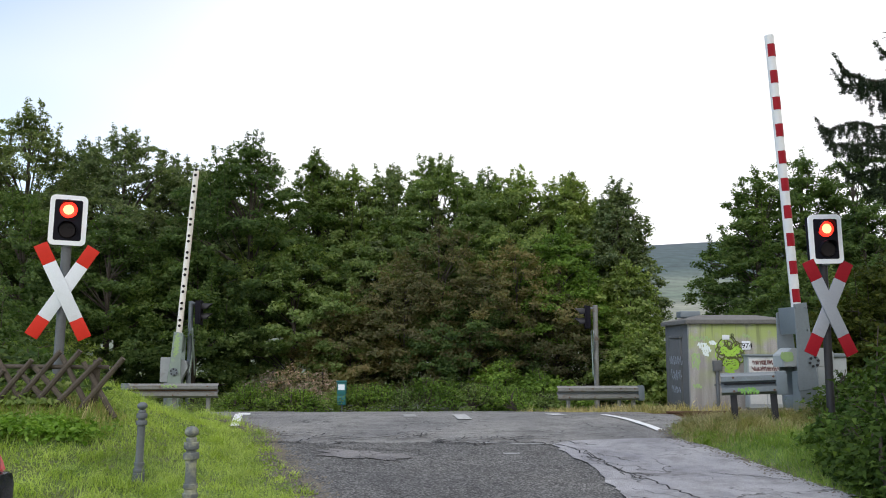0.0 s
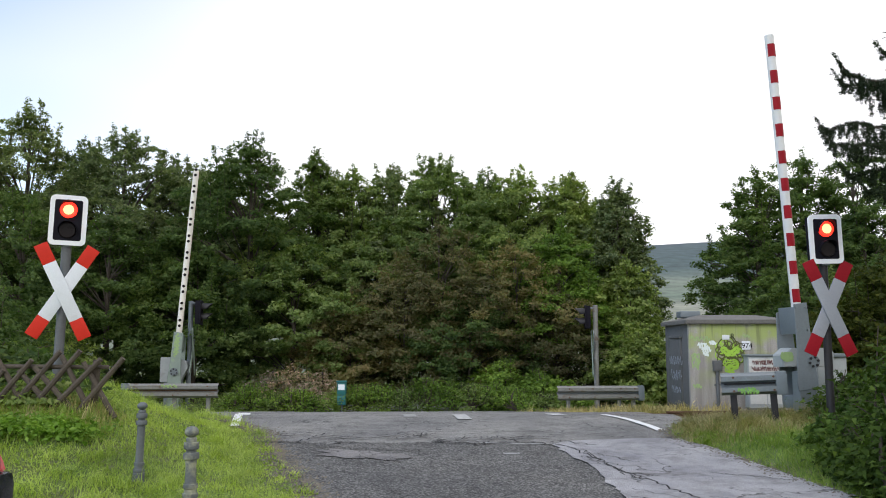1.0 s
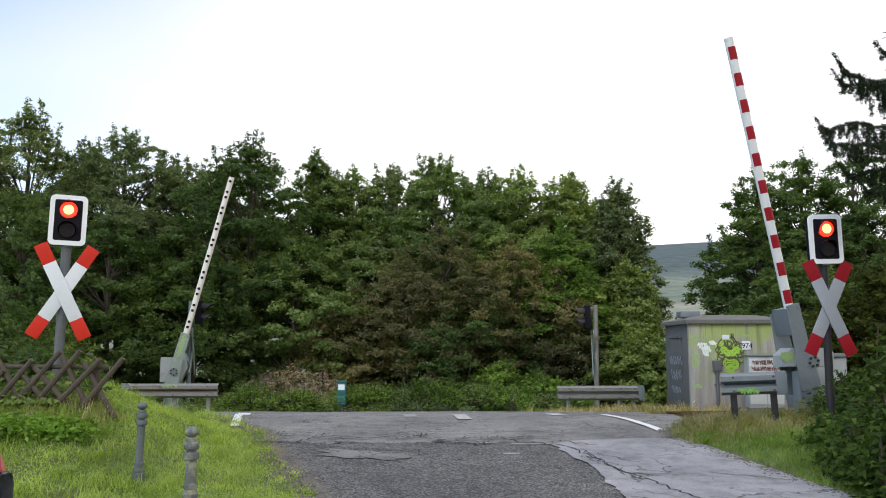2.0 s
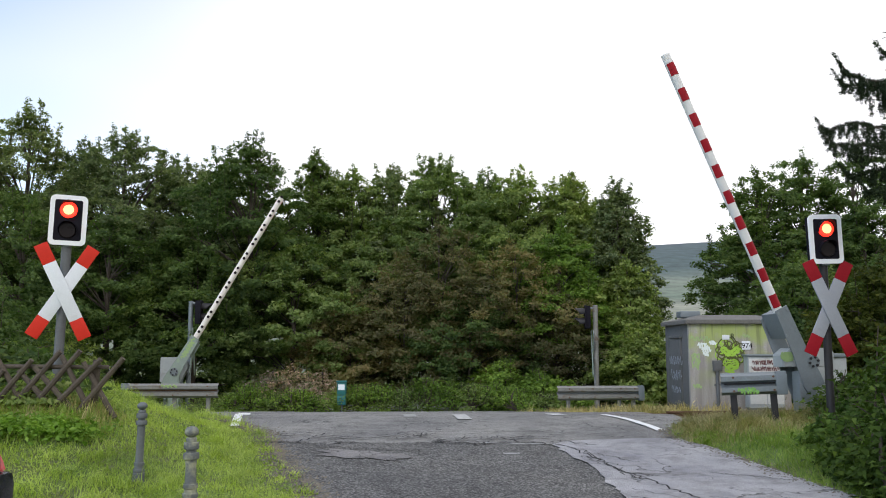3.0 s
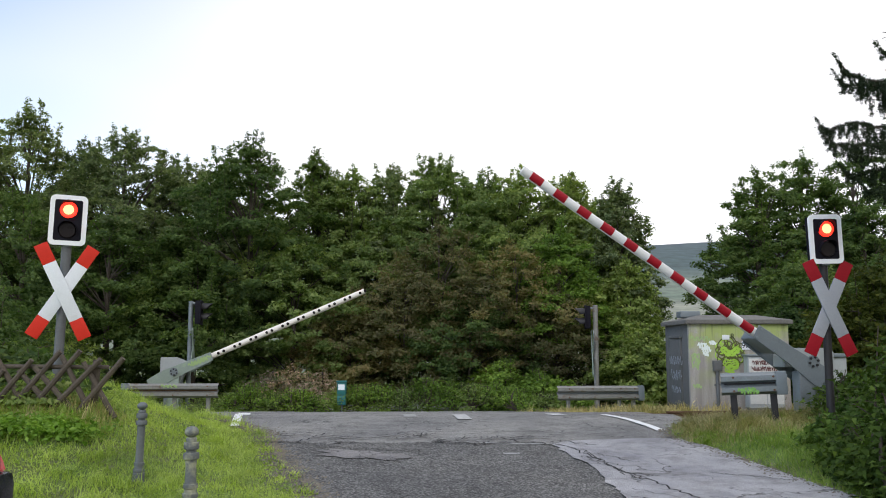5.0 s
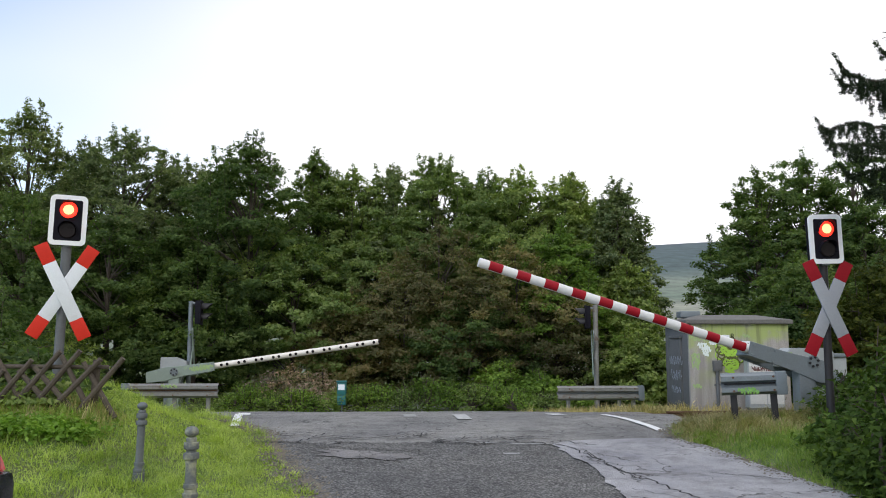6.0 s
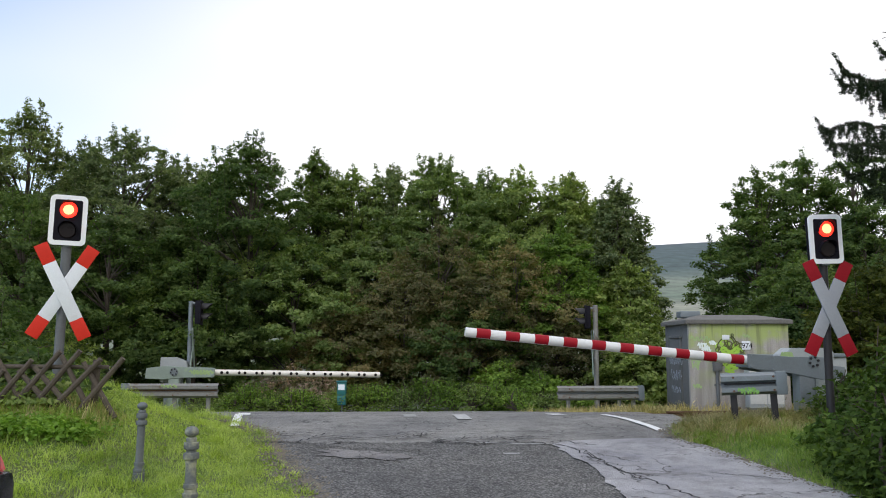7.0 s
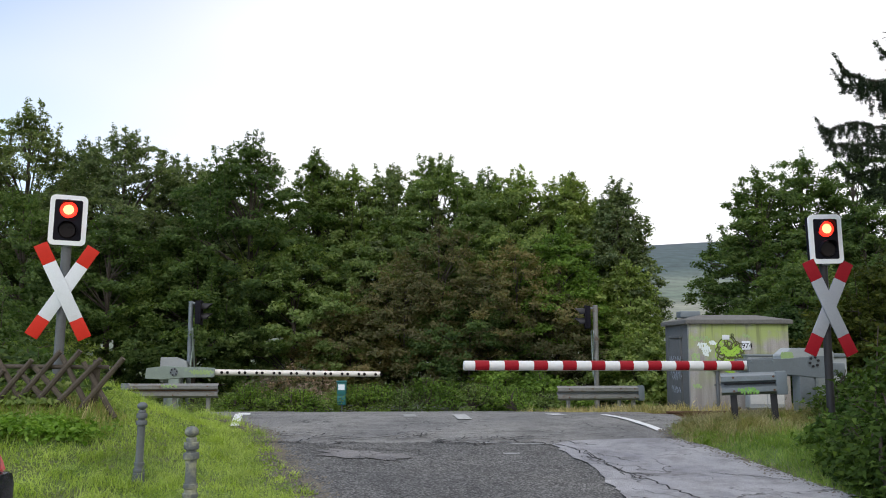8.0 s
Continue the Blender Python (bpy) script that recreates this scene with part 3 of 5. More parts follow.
    for i, ang in enumerate(arm_angle):
        turn = Matrix.Translation((0, -0.09 - 0.028 * (1 - i), zc)) @ Matrix.Rotation(radians(ang), 4, "Y")
        bm = bmesh.new()
        box(bm, (0, 0, 0), (0.19, 0.022, 0.90), bevel=0.004)
        bmesh.ops.transform(bm, matrix=turn, verts=bm.verts[:])
        arm = part("cross_arm", bm, white if lit else M_GREY_GREEN, root, "white reflective cross arm" if lit else "grey-green back of a cross arm")
        for e in (1, -1):
            bm = bmesh.new()
            box(bm, (0, 0, e * 0.60), (0.19, 0.022, 0.30), bevel=0.004)
            bmesh.ops.transform(bm, matrix=turn, verts=bm.verts[:])
            part("arm_tip", bm, red if lit else M_GREY_GREEN, arm, "red reflective arm end" if lit else "grey-green arm end")
    for dz in (-0.14, 0.14):
        bm = bmesh.new()
        box(bm, (0, -0.03, zc + dz), (0.14, 0.10, 0.04), bevel=0.006)
        part("clamp", bm, M_GALV, root)
    return root


gl, gr = height(-5.51, 12.3), height(5.72, 12.6)
crossing_signal(pose(-5.55, 12.3, gl, 0, 1.2, 20), gl, 2.44 - gl, 3.48 - gl, 3.27 - gl, 0.068, M_POLE_GREY, M_ORANGE_RED,
                "grey pole with lit red signal above red-white crossbuck", board_tilt=0)
crossing_signal(pose(5.68, 12.6, gr, 0, 0, 5), gr, 2.22 - gr, 3.24 - gr, 3.0 - gr, 0.058, M_POLE_DARK, M_RED,
                "dark pole with lit red signal above red-white crossbuck", board_tilt=-1.5, arm_angle=(-24, 25.5), white=M_WHITE_SHADED)
g1, g2 = height(-7.56, 25.5), height(4.66, 26)
crossing_signal(pose(-7.57, 25.5, g1, 0, 0, 97), g1, 1.55 - g1, 2.72 - g1, 3.05 - g1, 0.07, M_GALV, M_RED,
                "grey pole signal turned sideways behind the track", lit=False, ahead=0.3)
crossing_signal(pose(4.66, 26, g2, 0, 0, -97), g2, 1.5 - g2, 2.6 - g2, 2.95 - g2, 0.08, M_GALV_OLD, M_RED,
                "weathered pole signal turned sideways beside far guardrail", lit=False, ahead=0.3)


# ---- barriers ----
def barrier(m, hub, side, length, front_view, paint, label):
    """Origin on the ground under the hub; the boom reaches to local x * side. Returns the boom, whose origin is the hub."""
    root = thing("crossing_barrier", m, label, "barrier", "barriers at the crossing")
    bm = bmesh.new()
    box(bm, (0, -0.02, hub / 2 - 0.15), (0.30, 0.26, hub + 0.1), bevel=0.02)
    box(bm, (0, -0.02, 0.02), (0.46, 0.44, 0.05), bevel=0.01)
    part("pedestal", bm, paint, root)
    bm = bmesh.new()
    s = side
    prof = [(-0.34, -0.02), (-0.34, 0.20), (-0.18, 0.33), (0.58, 0.33), (0.66, 0.26), (0.66, -0.02)]
    if s > 0:
        prof = [(0.16, -0.3), (0.36, 0.12), (0.30, 0.30), (0.02, 0.42), (-0.42, 0.42), (-0.42, -0.3)]
    m2 = Matrix.Translation((0, 0.42, hub)) @ UPRIGHT
    extrude_outline(bm, prof, 0.40, m2)
    bmesh.ops.recalc_face_normals(bm, faces=bm.faces[:])
    bmesh.ops.bevel(bm, geom=bm.edges[:], offset=0.012, segments=2, affect="EDGES")
    cab = part("drive_cabinet", bm, M_GREY_PALE, root, "pale grey sheet-metal drive cabinet")
    bm = bmesh.new()
    box(bm, (0.18 if s < 0 else -0.05, 0.22, hub - 0.62), (0.22 if s < 0 else 0.5, 0.36, 1.22), bevel=0.015)
    part("cabinet_base", bm, M_GREY, root)
    # the boom
    bm = bmesh.new()
    tube(bm, (0.9 * s, 0, 0), (length * s, 0, 0), 0.088, 0.084, seg=24)
    tube(bm, (length * s, 0, 0), ((length + 0.012) * s, 0, 0), 0.084, 0.075, seg=24)
    boom = part("boom", bm, M_BOOM if front_view else M_BOOM_BACK, root, "white boom tube with red bands" if front_view else "cream boom tube with dark paired reflectors")
    boom.location = (0, 0, hub)
    pitch = 0.524 if front_view else 0.502

    def band(x0, x1, a0, a1, name, mat_, lab):
        bm = bmesh.new()
        cols = []
        for i in range(13):
            a = radians(a0 + (a1 - a0) * i / 12)
            cols.append([bm.verts.new((x * s, -rad * math.cos(a), rad * math.sin(a))) for x, rad in ((x0, 0.0855), (x0, 0.0905), (x1, 0.0905), (x1, 0.0855))])
        for a, b in zip(cols, cols[1:]):
            for i in range(4):
                bm.faces.new((a[i], b[i], b[(i + 1) % 4], a[(i + 1) % 4]))
        bm.faces.new(cols[0])
        bm.faces.new(cols[-1])
        bmesh.ops.recalc_face_normals(bm, faces=bm.faces[:])
        return part(name, bm, mat_, boom, lab)

    for k in range(10):
        if front_view:
            x1 = 6.14 - pitch * k
            band(x1 - 0.25, x1, -62, 100, "red_band", M_RED, "red reflective band")
        else:
            x0 = 1.34 + pitch * k
            band(x0 - 0.04, x0 + 0.12, 100, 255, "red_band", M_RED, "red reflective band on the far side")
            for dx in (0, 0.165):
                bm = bmesh.new()
                tube(bm, ((x0 + dx) * s, -0.083, 0), ((x0 + dx) * s, -0.0935, 0), 0.043, 0.040, seg=16)
                part("reflector", bm, M_LENS_DARK, boom, "small round dark reflector")
    # mount: two cheeks and a bridge, counterweight behind the hub
    cheek = [(1.14, -0.14), (1.16, 0.12), (0.35, 0.14), (-0.25, 0.19), (-0.42, 0.19), (-0.44, -0.20), (-0.30, -0.22), (0.3, -0.16)] if s < 0 else [(1.14, -0.14), (1.16, 0.12), (0.35, 0.14), (-0.25, 0.17), (-0.78, 0.10), (-0.80, -0.20), (-0.30, -0.22), (0.3, -0.16)]
    for y, nm in ((-0.14, "near"), (0.46, "far")):
        bm = bmesh.new()
        extrude_outline(bm, [(x * s, z) for x, z in (cheek if y < 0 else [(1.0, -0.16), (1.1, 0.12), (0.3, 0.15), (-0.78, 0.05), (-0.78, -0.2), (0.2, -0.2)])], 0.03, Matrix.Translation((0, y, 0)) @ UPRIGHT)
        bmesh.ops.recalc_face_normals(bm, faces=bm.faces[:])
        bmesh.ops.bevel(bm, geom=bm.edges[:], offset=0.006, segments=1, affect="EDGES")
        plate = part("mount_arm", bm, M_GREY if s < 0 else M_GREY_GREEN, boom, "grey sheet-metal mount arm")
    bm = bmesh.new()
    box(bm, (0.98 * s, 0.14, 0.0), (0.22, 0.54, 0.19), bevel=0.02)
    box(bm, (0.84 * s, 0.14, -0.10), (0.5, 0.55, 0.05), bevel=0.01)
    part("bridge_plate", bm, M_GREY if s < 0 else M_GREY_GREEN, boom)
    bm = bmesh.new()
    box(bm, (-0.66 * s, 0.16, -0.06), (0.24, 0.58, 0.24), bevel=0.03)
    part("counterweight", bm, M_GREY, boom)
    bm = bmesh.new()
    tube(bm, (0, -0.19, 0), (0, -0.16, 0), 0.12, seg=28)
    for k in range(6):
        a = radians(60 * k + 15)
        tube(bm, (0.085 * math.cos(a), -0.215, 0.085 * math.sin(a)), (0.085 * math.cos(a), -0.185, 0.085 * math.sin(a)), 0.024, seg=6, mat=1)
    plate = part("hub_plate", bm, (M_GREY, M_POLE_DARK), root if s < 0 else boom, "bolted round hub plate")
    if s < 0:
        plate.location = (0.13, 0.012, hub + 0.08)
    for x, z in ((1.08, 0.08), (1.08, -0.1), (0.66, 0.09), (0.66, -0.12)):
        bm = bmesh.new()
        tube(bm, (x * s, -0.19, z), (x * s, -0.165, z), 0.022, seg=8)
        part("bolt", bm, M_GALV, boom)
    return root, boom


gR, gL = height(6.63, 15.8), height(-7.83, 25.0)
right_barrier, right_boom = barrier(pose(6.63, 15.8, gR, 0, 0, 8.03), 1.31 - gR, -1, 6.32, True, M_GALV,
                                    "grey crossing barrier with red-and-white boom")
left_barrier, left_boom = barrier(pose(-7.83, 25.0, gL, 0, 0, 8.93), 0.972 - gL, 1, 5.99, False, M_GREY_GREEN,
                                  "green-grey crossing barrier seen from behind, cream boom")


# green spray on the mount arms
def scribble(name, paths, rad, material, parent, label, m):
    """Spray strokes: thin flat-lying strands along plane paths carried by m."""
    bm = bmesh.new()
    for pts in paths:
        for (x0, y0), (x1, y1) in zip(pts, pts[1:]):
            d = Vector((x1 - x0, y1 - y0))
            if d.length < 1e-5:
                continue
            nrm = Vector((-d.y, d.x)).normalized() * rad
            e = d.normalized() * rad * 0.5
            q = [(x0 - e.x + nrm.x, y0 - e.y + nrm.y), (x0 - e.x - nrm.x, y0 - e.y - nrm.y), (x1 + e.x - nrm.x, y1 + e.y - nrm.y), (x1 + e.x + nrm.x, y1 + e.y + nrm.y)]
            lift = random.uniform(0.001, 0.004)
            bm.faces.new([bm.verts.new(m @ Vector((a, b, lift))) for a, b in q])
    return part(name, bm, material, parent, label, smooth=False)


def loops(cx, cy, r, petals, depth, n=80, turn=0.0):
    return [(cx + r * (1 - depth + depth * math.cos(petals * 2 * math.pi * k / n)) * math.cos(2 * math.pi * k / n + turn),
             cy + r * (1 - depth + depth * math.cos(petals * 2 * math.pi * k / n)) * math.sin(2 * math.pi * k / n + turn)) for k in range(n + 1)]


def squiggle(x0, x1, y, amp, waves, seed):
    rng = random.Random(seed)
    n = waves * 6
    return [(x0 + (x1 - x0) * k / n + rng.uniform(-1, 1) * amp * 0.35, y + amp * math.sin(2 * math.pi * waves * k / n) * rng.uniform(0.6, 1.2)) for k in range(n + 1)]


scribble("graffiti", [squiggle(0.45, 1.1, 0.02, 0.045, 7, 1), squiggle(0.5, 1.0, -0.03, 0.03, 5, 2)], 0.020, M_SPRAY_PALE, left_boom, "green spray on the arm", Matrix.Translation((0, -0.172, 0)) @ UPRIGHT)
scribble("graffiti", [squiggle(0.33, 0.52, 0.10, 0.06, 4, 3), squiggle(0.33, 0.52, 0.06, 0.04, 4, 4)], 0.03, M_SPRAY_PALE, right_barrier, "green spray patch on the cabinet", Matrix.Translation((-0.70, 0.018, 1.39 - gR)) @ UPRIGHT)


# ---- guardrails ----
def guardrail(m, length, top, beam_h, posts, material, post_mat, label, closed_end=0, recess_strip=M_RUST, recess_strip_h=0.13):
    """Origin on the ground at the middle of the beam."""
    root = thing("guardrail", m, label, "guardrail", "guardrails at the crossing")
    h = beam_h
    prof = [(0.02 - 0.125 * min(1.0, 1.7 * math.sin(2 * math.pi * k / 28) ** 2), h * k / 28) for k in range(29)]
    back = [(y + 0.012, z) for y, z in reversed(prof)]
    bm = bmesh.new()
    mm = Matrix.Translation((-length / 2, 0, top - h)) @ Matrix(((0, 0, 1, 0), (1, 0, 0, 0), (0, 1, 0, 0), (0, 0, 0, 1)))
    extrude_outline(bm, prof + back, length, mm)
    bmesh.ops.recalc_face_normals(bm, faces=bm.faces[:])
    part("beam", bm, material, root)
    # recess strip: left rail's rust, near rail's shade put in as dark colour
    bm = bmesh.new()
    box(bm, (0, 0.012, top - h / 2), (length - 0.1, 0.008, recess_strip_h * h))
    part("recess_strip", bm, recess_strip, root, "recess strip of the beam, in rust and painted-in shade")
    for e in (-1, 1):
        if closed_end == e or closed_end == 2:
            bm = bmesh.new()
            box(bm, (e * (length / 2 - 0.09), -0.045, top - h / 2), (0.17, 0.135, h + 0.016), bevel=0.02)
            part("end_cap", bm, M_GREY, root, "flat bolted end plate")
    for px_ in posts:
        bm = bmesh.new()
        box(bm, (px_, 0.07, (top - 0.04 - 0.3) / 2), (0.10, 0.09, top - 0.04 + 0.3), bevel=0.008)
        part("post", bm, post_mat, root)
    for px_ in posts:
        for z in (0.2, 0.8):
            bm = bmesh.new()
            tube(bm, (px_, -0.10, top - h + z * h), (px_, -0.125, top - h + z * h), 0.018, seg=8)
            part("bolt", bm, M_RUST, root)
    return root


g = height(5.1, 14)
gr1 = guardrail(pose(5.10, 14.0, g, 0, -2.5, -14), 1.02, 1.24 - g, 0.36, (-0.32, 0.30), M_GALV, M_POLE_DARK, "short grey steel guardrail on two posts in grass", 1, M_POLE_DARK)
scribble("graffiti", [squiggle(-0.24, 0.05, 0.0, 0.05, 6, 8)], 0.011, M_SPRAY_MUTED, gr1, "green spray scrawl", Matrix.Translation((0, -0.116, 1.24 - g - 0.29)) @ UPRIGHT)
g = height(4.4, 24)
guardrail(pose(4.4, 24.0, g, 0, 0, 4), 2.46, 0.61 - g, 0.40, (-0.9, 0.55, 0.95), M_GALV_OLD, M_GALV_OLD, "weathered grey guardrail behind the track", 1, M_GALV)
g = height(-7.15, 22.5)
gr3 = guardrail(pose(-7.15, 22.5, g, 0, 0, 3), 2.5, 0.73 - g, 0.37, (-0.9, 0.1, 0.98), M_GALV_OLD, M_GALV_OLD, "weathered brownish guardrail on short posts", -1, M_RUST, 0.24)
scribble("graffiti", [squiggle(-0.2, 0.2, 0.0, 0.03, 4, 9)], 0.02, M_SPRAY_PALE, gr3, "green spray mark", Matrix.Translation((0, -0.116, 0.67 - g)) @ UPRIGHT)

# ---- relay hut ----
def concrete_wall():
    m, nodes, links, bsdf = fresh("stained_concrete")
    pos = nodes.new("ShaderNodeTexCoord").outputs["Object"]
    sc = nodes.new("ShaderNodeMapping")
    sc.inputs["Scale"].default_value = (7.0, 7.0, 0.5)
    links.new(pos, sc.inputs["Vector"])
    streak = noise_node(nodes, links, sc.outputs["Vector"], 1.0, 5)
    coarse, fine = noise_node(nodes, links, pos, 1.3, 4), noise_node(nodes, links, pos, 45, 4)
    col = ramp(nodes, links, fine, [(0.3, (0.30, 0.275, 0.255)), (0.7, (0.44, 0.41, 0.38))])
    col = blend(nodes, links, ramp(nodes, links, streak, [(0.44, 0.0), (0.62, 0.75)]), col, (0.24, 0.215, 0.20))
    # moss-green veil, stronger higher up
    sep = nodes.new("ShaderNodeSeparateXYZ")
    links.new(pos, sep.inputs[0])
    hi = nodes.new("ShaderNodeMapRange")
    hi.inputs["From Min"].default_value, hi.inputs["From Max"].default_value = 0.5, 1.9
    links.new(sep.outputs["Z"], hi.inputs["Value"])
    veil = blend(nodes, links, 1.0, ramp(nodes, links, coarse, [(0.44, 0.0), (0.58, 0.85)]), hi.outputs["Result"], "MULTIPLY")
    col = blend(nodes, links, veil, col, (0.33, 0.40, 0.11))
    drip = nodes.new("ShaderNodeMapping")
    drip.inputs["Scale"].default_value = (11.0, 11.0, 0.35)
    drip.inputs["Location"].default_value = (3.0, 1.0, 0.0)
    links.new(pos, drip.inputs["Vector"])
    run = ramp(nodes, links, noise_node(nodes, links, drip.outputs["Vector"], 1.0, 6), [(0.53, 0.0), (0.70, 0.7)])
    low = nodes.new("ShaderNodeMapRange")
    low.inputs["From Min"].default_value, low.inputs["From Max"].default_value = 1.0, 2.1
    links.new(sep.outputs["Z"], low.inputs["Value"])
    col = blend(nodes, links, blend(nodes, links, 1.0, run, low.outputs["Result"], "MULTIPLY"), col, (0.07, 0.065, 0.05))
    links.new(col, bsdf.inputs["Base Color"])
    bsdf.inputs["Roughness"].default_value = 0.92
    bumped(nodes, links, bsdf, fine, 0.25)
    return m


M_SPRAY_PALE2 = surf("grey_spray_paint", (0.36, 0.39, 0.44), 0.6, var=0.2, bump=0)
M_CONCRETE = concrete_wall()
# shade of the side and back walls put into colour; plain dark on plinths
M_CONCRETE_DARK_AND_SHADED = surf("dark_and_shaded_concrete", (0.115, 0.115, 0.115), 0.9, var=0.25, fine=40, coarse=2.5, bump=0.25, stain=(0.09, 0.095, 0.09), stain_at=0.52)
M_ROOF = surf("roof_concrete", (0.150, 0.142, 0.130), 0.95, var=0.3, fine=30, coarse=3, bump=0.4, stain=(0.13, 0.12, 0.10), stain_at=0.55)
HX, HY, HW, HD = 5.77, 20.0, 2.34, 2.0
hut = thing("relay_hut", pose(HX, HY, 0.05), "small graffitied concrete relay hut with slab roof", "hut")
HT = 2.16
# front wall as lit, the other three in the shaded colour
for nm, c, s_, mt in (("wall", (HW / 2, 0.06, HT / 2), (HW, 0.12, HT), M_CONCRETE), ("wall", (0.06, HD / 2 + 0.06, HT / 2), (0.12, HD - 0.12, HT), M_CONCRETE_DARK_AND_SHADED),
                      ("wall", (HW - 0.06, HD / 2 + 0.06, HT / 2), (0.12, HD - 0.12, HT), M_CONCRETE_DARK_AND_SHADED), ("wall", (HW / 2, HD + 0.06, HT / 2), (HW, 0.12, HT), M_CONCRETE_DARK_AND_SHADED)):
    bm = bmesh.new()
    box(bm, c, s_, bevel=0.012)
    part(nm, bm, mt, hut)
bm = bmesh.new()
ov = 0.09
lo = [(-ov, -ov), (HW + ov, -ov), (HW + ov, HD + 0.12 + ov), (-ov, HD + 0.12 + ov)]
v0 = [bm.verts.new((x, y, HT)) for x, y in lo]
v1 = [bm.verts.new((x, y, HT + 0.10)) for x, y in lo]
v2 = [bm.verts.new((x, y, HT + 0.24)) for x, y in ((0.5, 0.7), (HW - 0.5, 0.7), (HW - 0.5, HD - 0.5), (0.5, HD - 0.5))]
for a, b in ((v0, v1), (v1, v2)):
    for k in range(4):
        bm.faces.new((a[k], a[(k + 1) % 4], b[(k + 1) % 4], b[k]))
bm.faces.new(list(reversed(v0)))
bm.faces.new(v2)
bmesh.ops.bevel(bm, geom=bm.edges[:], offset=0.012, segments=2, affect="EDGES")
part("roof", bm, M_ROOF, hut, "weathered concrete roof slab")
# box added on the roof, standing in for a grey shape behind the hut
bm = bmesh.new()
box(bm, (0.35, 1.2, HT + 0.27), (0.5, 0.4, 0.16), bevel=0.03)
part("roof_box", bm, M_GREY, hut, "low grey box added on the roof")
bm = bmesh.new()
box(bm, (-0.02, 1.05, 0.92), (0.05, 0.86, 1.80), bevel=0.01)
door = part("door", bm, M_CONCRETE_DARK_AND_SHADED, hut, "grey steel door with faint scrawl")
bm = bmesh.new()
box(bm, (-0.055, 0.72, 0.95), (0.03, 0.04, 0.14), bevel=0.008)
part("handle", bm, M_GALV, door)
bm = bmesh.new()
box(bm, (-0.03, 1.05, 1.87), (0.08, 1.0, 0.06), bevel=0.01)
part("lintel", bm, M_CONCRETE_DARK_AND_SHADED, hut)
bm = bmesh.new()
tube(bm, (0.62, -0.05, 0.0), (0.62, -0.05, 1.12), 0.04, seg=10)
for z in (0.3, 0.75):
    box(bm, (0.62, -0.03, z), (0.13, 0.05, 0.04), bevel=0.005)
pipe = part("cable_pipe", bm, M_POLE_GREY, hut, "dark cable pipe on the wall")
bm = bmesh.new()
box(bm, (0.62, -0.07, 1.19), (0.20, 0.12, 0.24), bevel=0.015)
box(bm, (0.62, -0.135, 1.19), (0.15, 0.012, 0.18), bevel=0.004)
part("junction_box", bm, M_CONCRETE_DARK_AND_SHADED, pipe, "small grey junction box")
face = Matrix.Translation((0, -0.002, 0)) @ UPRIGHT
rng_s = random.Random(17)
GX0, GZ0 = 0.95, 1.49


def ovals(n, ring, r, seed):
    rng = random.Random(seed)
    return [loops(GX0 + ring * math.cos(2 * math.pi * k / n + rng.uniform(-0.2, 0.2)), GZ0 + ring * math.sin(2 * math.pi * k / n + rng.uniform(-0.2, 0.2)), r * rng.uniform(0.8, 1.15), 2, rng.uniform(0.08, 0.25), 26, rng.uniform(0, 3)) for k in range(n)]


wings = [loops(GX0 + e * d, GZ0 + 0.03, r, 2, 0.3, 30, 1.57 - 0.9 * e) for e in (-1, 1) for d, r in ((0.10, 0.13), (0.11, 0.09), (0.10, 0.05))]
chin = [loops(GX0 + rng_s.uniform(-0.05, 0.05), GZ0 - 0.24 - 0.045 * k, 0.17 - 0.02 * k, 2, 0.35, 30, 0.1 * k) for k in range(4)] + [squiggle(GX0 - 0.07, GX0 + 0.07, 1.05, 0.05, 3, 13)]
scribble("graffiti", ovals(11, 0.235, 0.135, 3) + ovals(7, 0.17, 0.12, 4), 0.013, M_SPRAY_OLIVE, hut, "olive outlines of a round graffiti", face @ Matrix.Translation((0, 0, 0.006)))
scribble("graffiti", ovals(9, 0.225, 0.12, 5), 0.016, M_SPRAY_GREEN, hut, "yellow-green looping graffiti", face)
scribble("graffiti", wings + chin, 0.016, M_SPRAY_GREEN, hut, "yellow-green butterfly strokes of the graffiti", face @ Matrix.Translation((0, 0, 0.012)))
for stroke in [squiggle(0.22, 0.42, 1.66, 0.06, 4, 14), squiggle(0.28, 0.50, 1.56, 0.06, 4, 15), squiggle(0.48, 0.62, 1.72, 0.04, 3, 16), squiggle(0.34, 0.44, 1.46, 0.04, 2, 18)]:
    scribble("graffiti", [stroke], 0.017, M_SPRAY_WHITE, hut, "white spray scrawl", face)
for stroke in [squiggle(0.05, 0.5, 1.82, 0.05, 4, 41), squiggle(0.08, 0.2, 1.3, 0.2, 3, 42), squiggle(1.28, 1.42, 1.88, 0.03, 2, 43), squiggle(1.02, 1.16, 0.92, 0.06, 3, 44), squiggle(0.08, 0.24, 0.72, 0.05, 3, 45)]:
    scribble("graffiti", [stroke], 0.014, M_SPRAY_PALE, hut, "faded green spray traces", face)
for stroke in [squiggle(0.5, 1.6, 1.3, 0.10, 7, 31), squiggle(0.6, 1.5, 0.95, 0.12, 6, 32), squiggle(0.6, 1.4, 0.6, 0.08, 6, 33)]:
    scribble("graffiti", [stroke], 0.012, M_SPRAY_PALE2, hut, "pale scrawl on the side door", Matrix.Translation((-0.048, 0, 0)) @ Matrix(((0, 0, -1, 0), (-1, 0, 0, 2.05), (0, 1, 0, 0), (0, 0, 0, 1))))
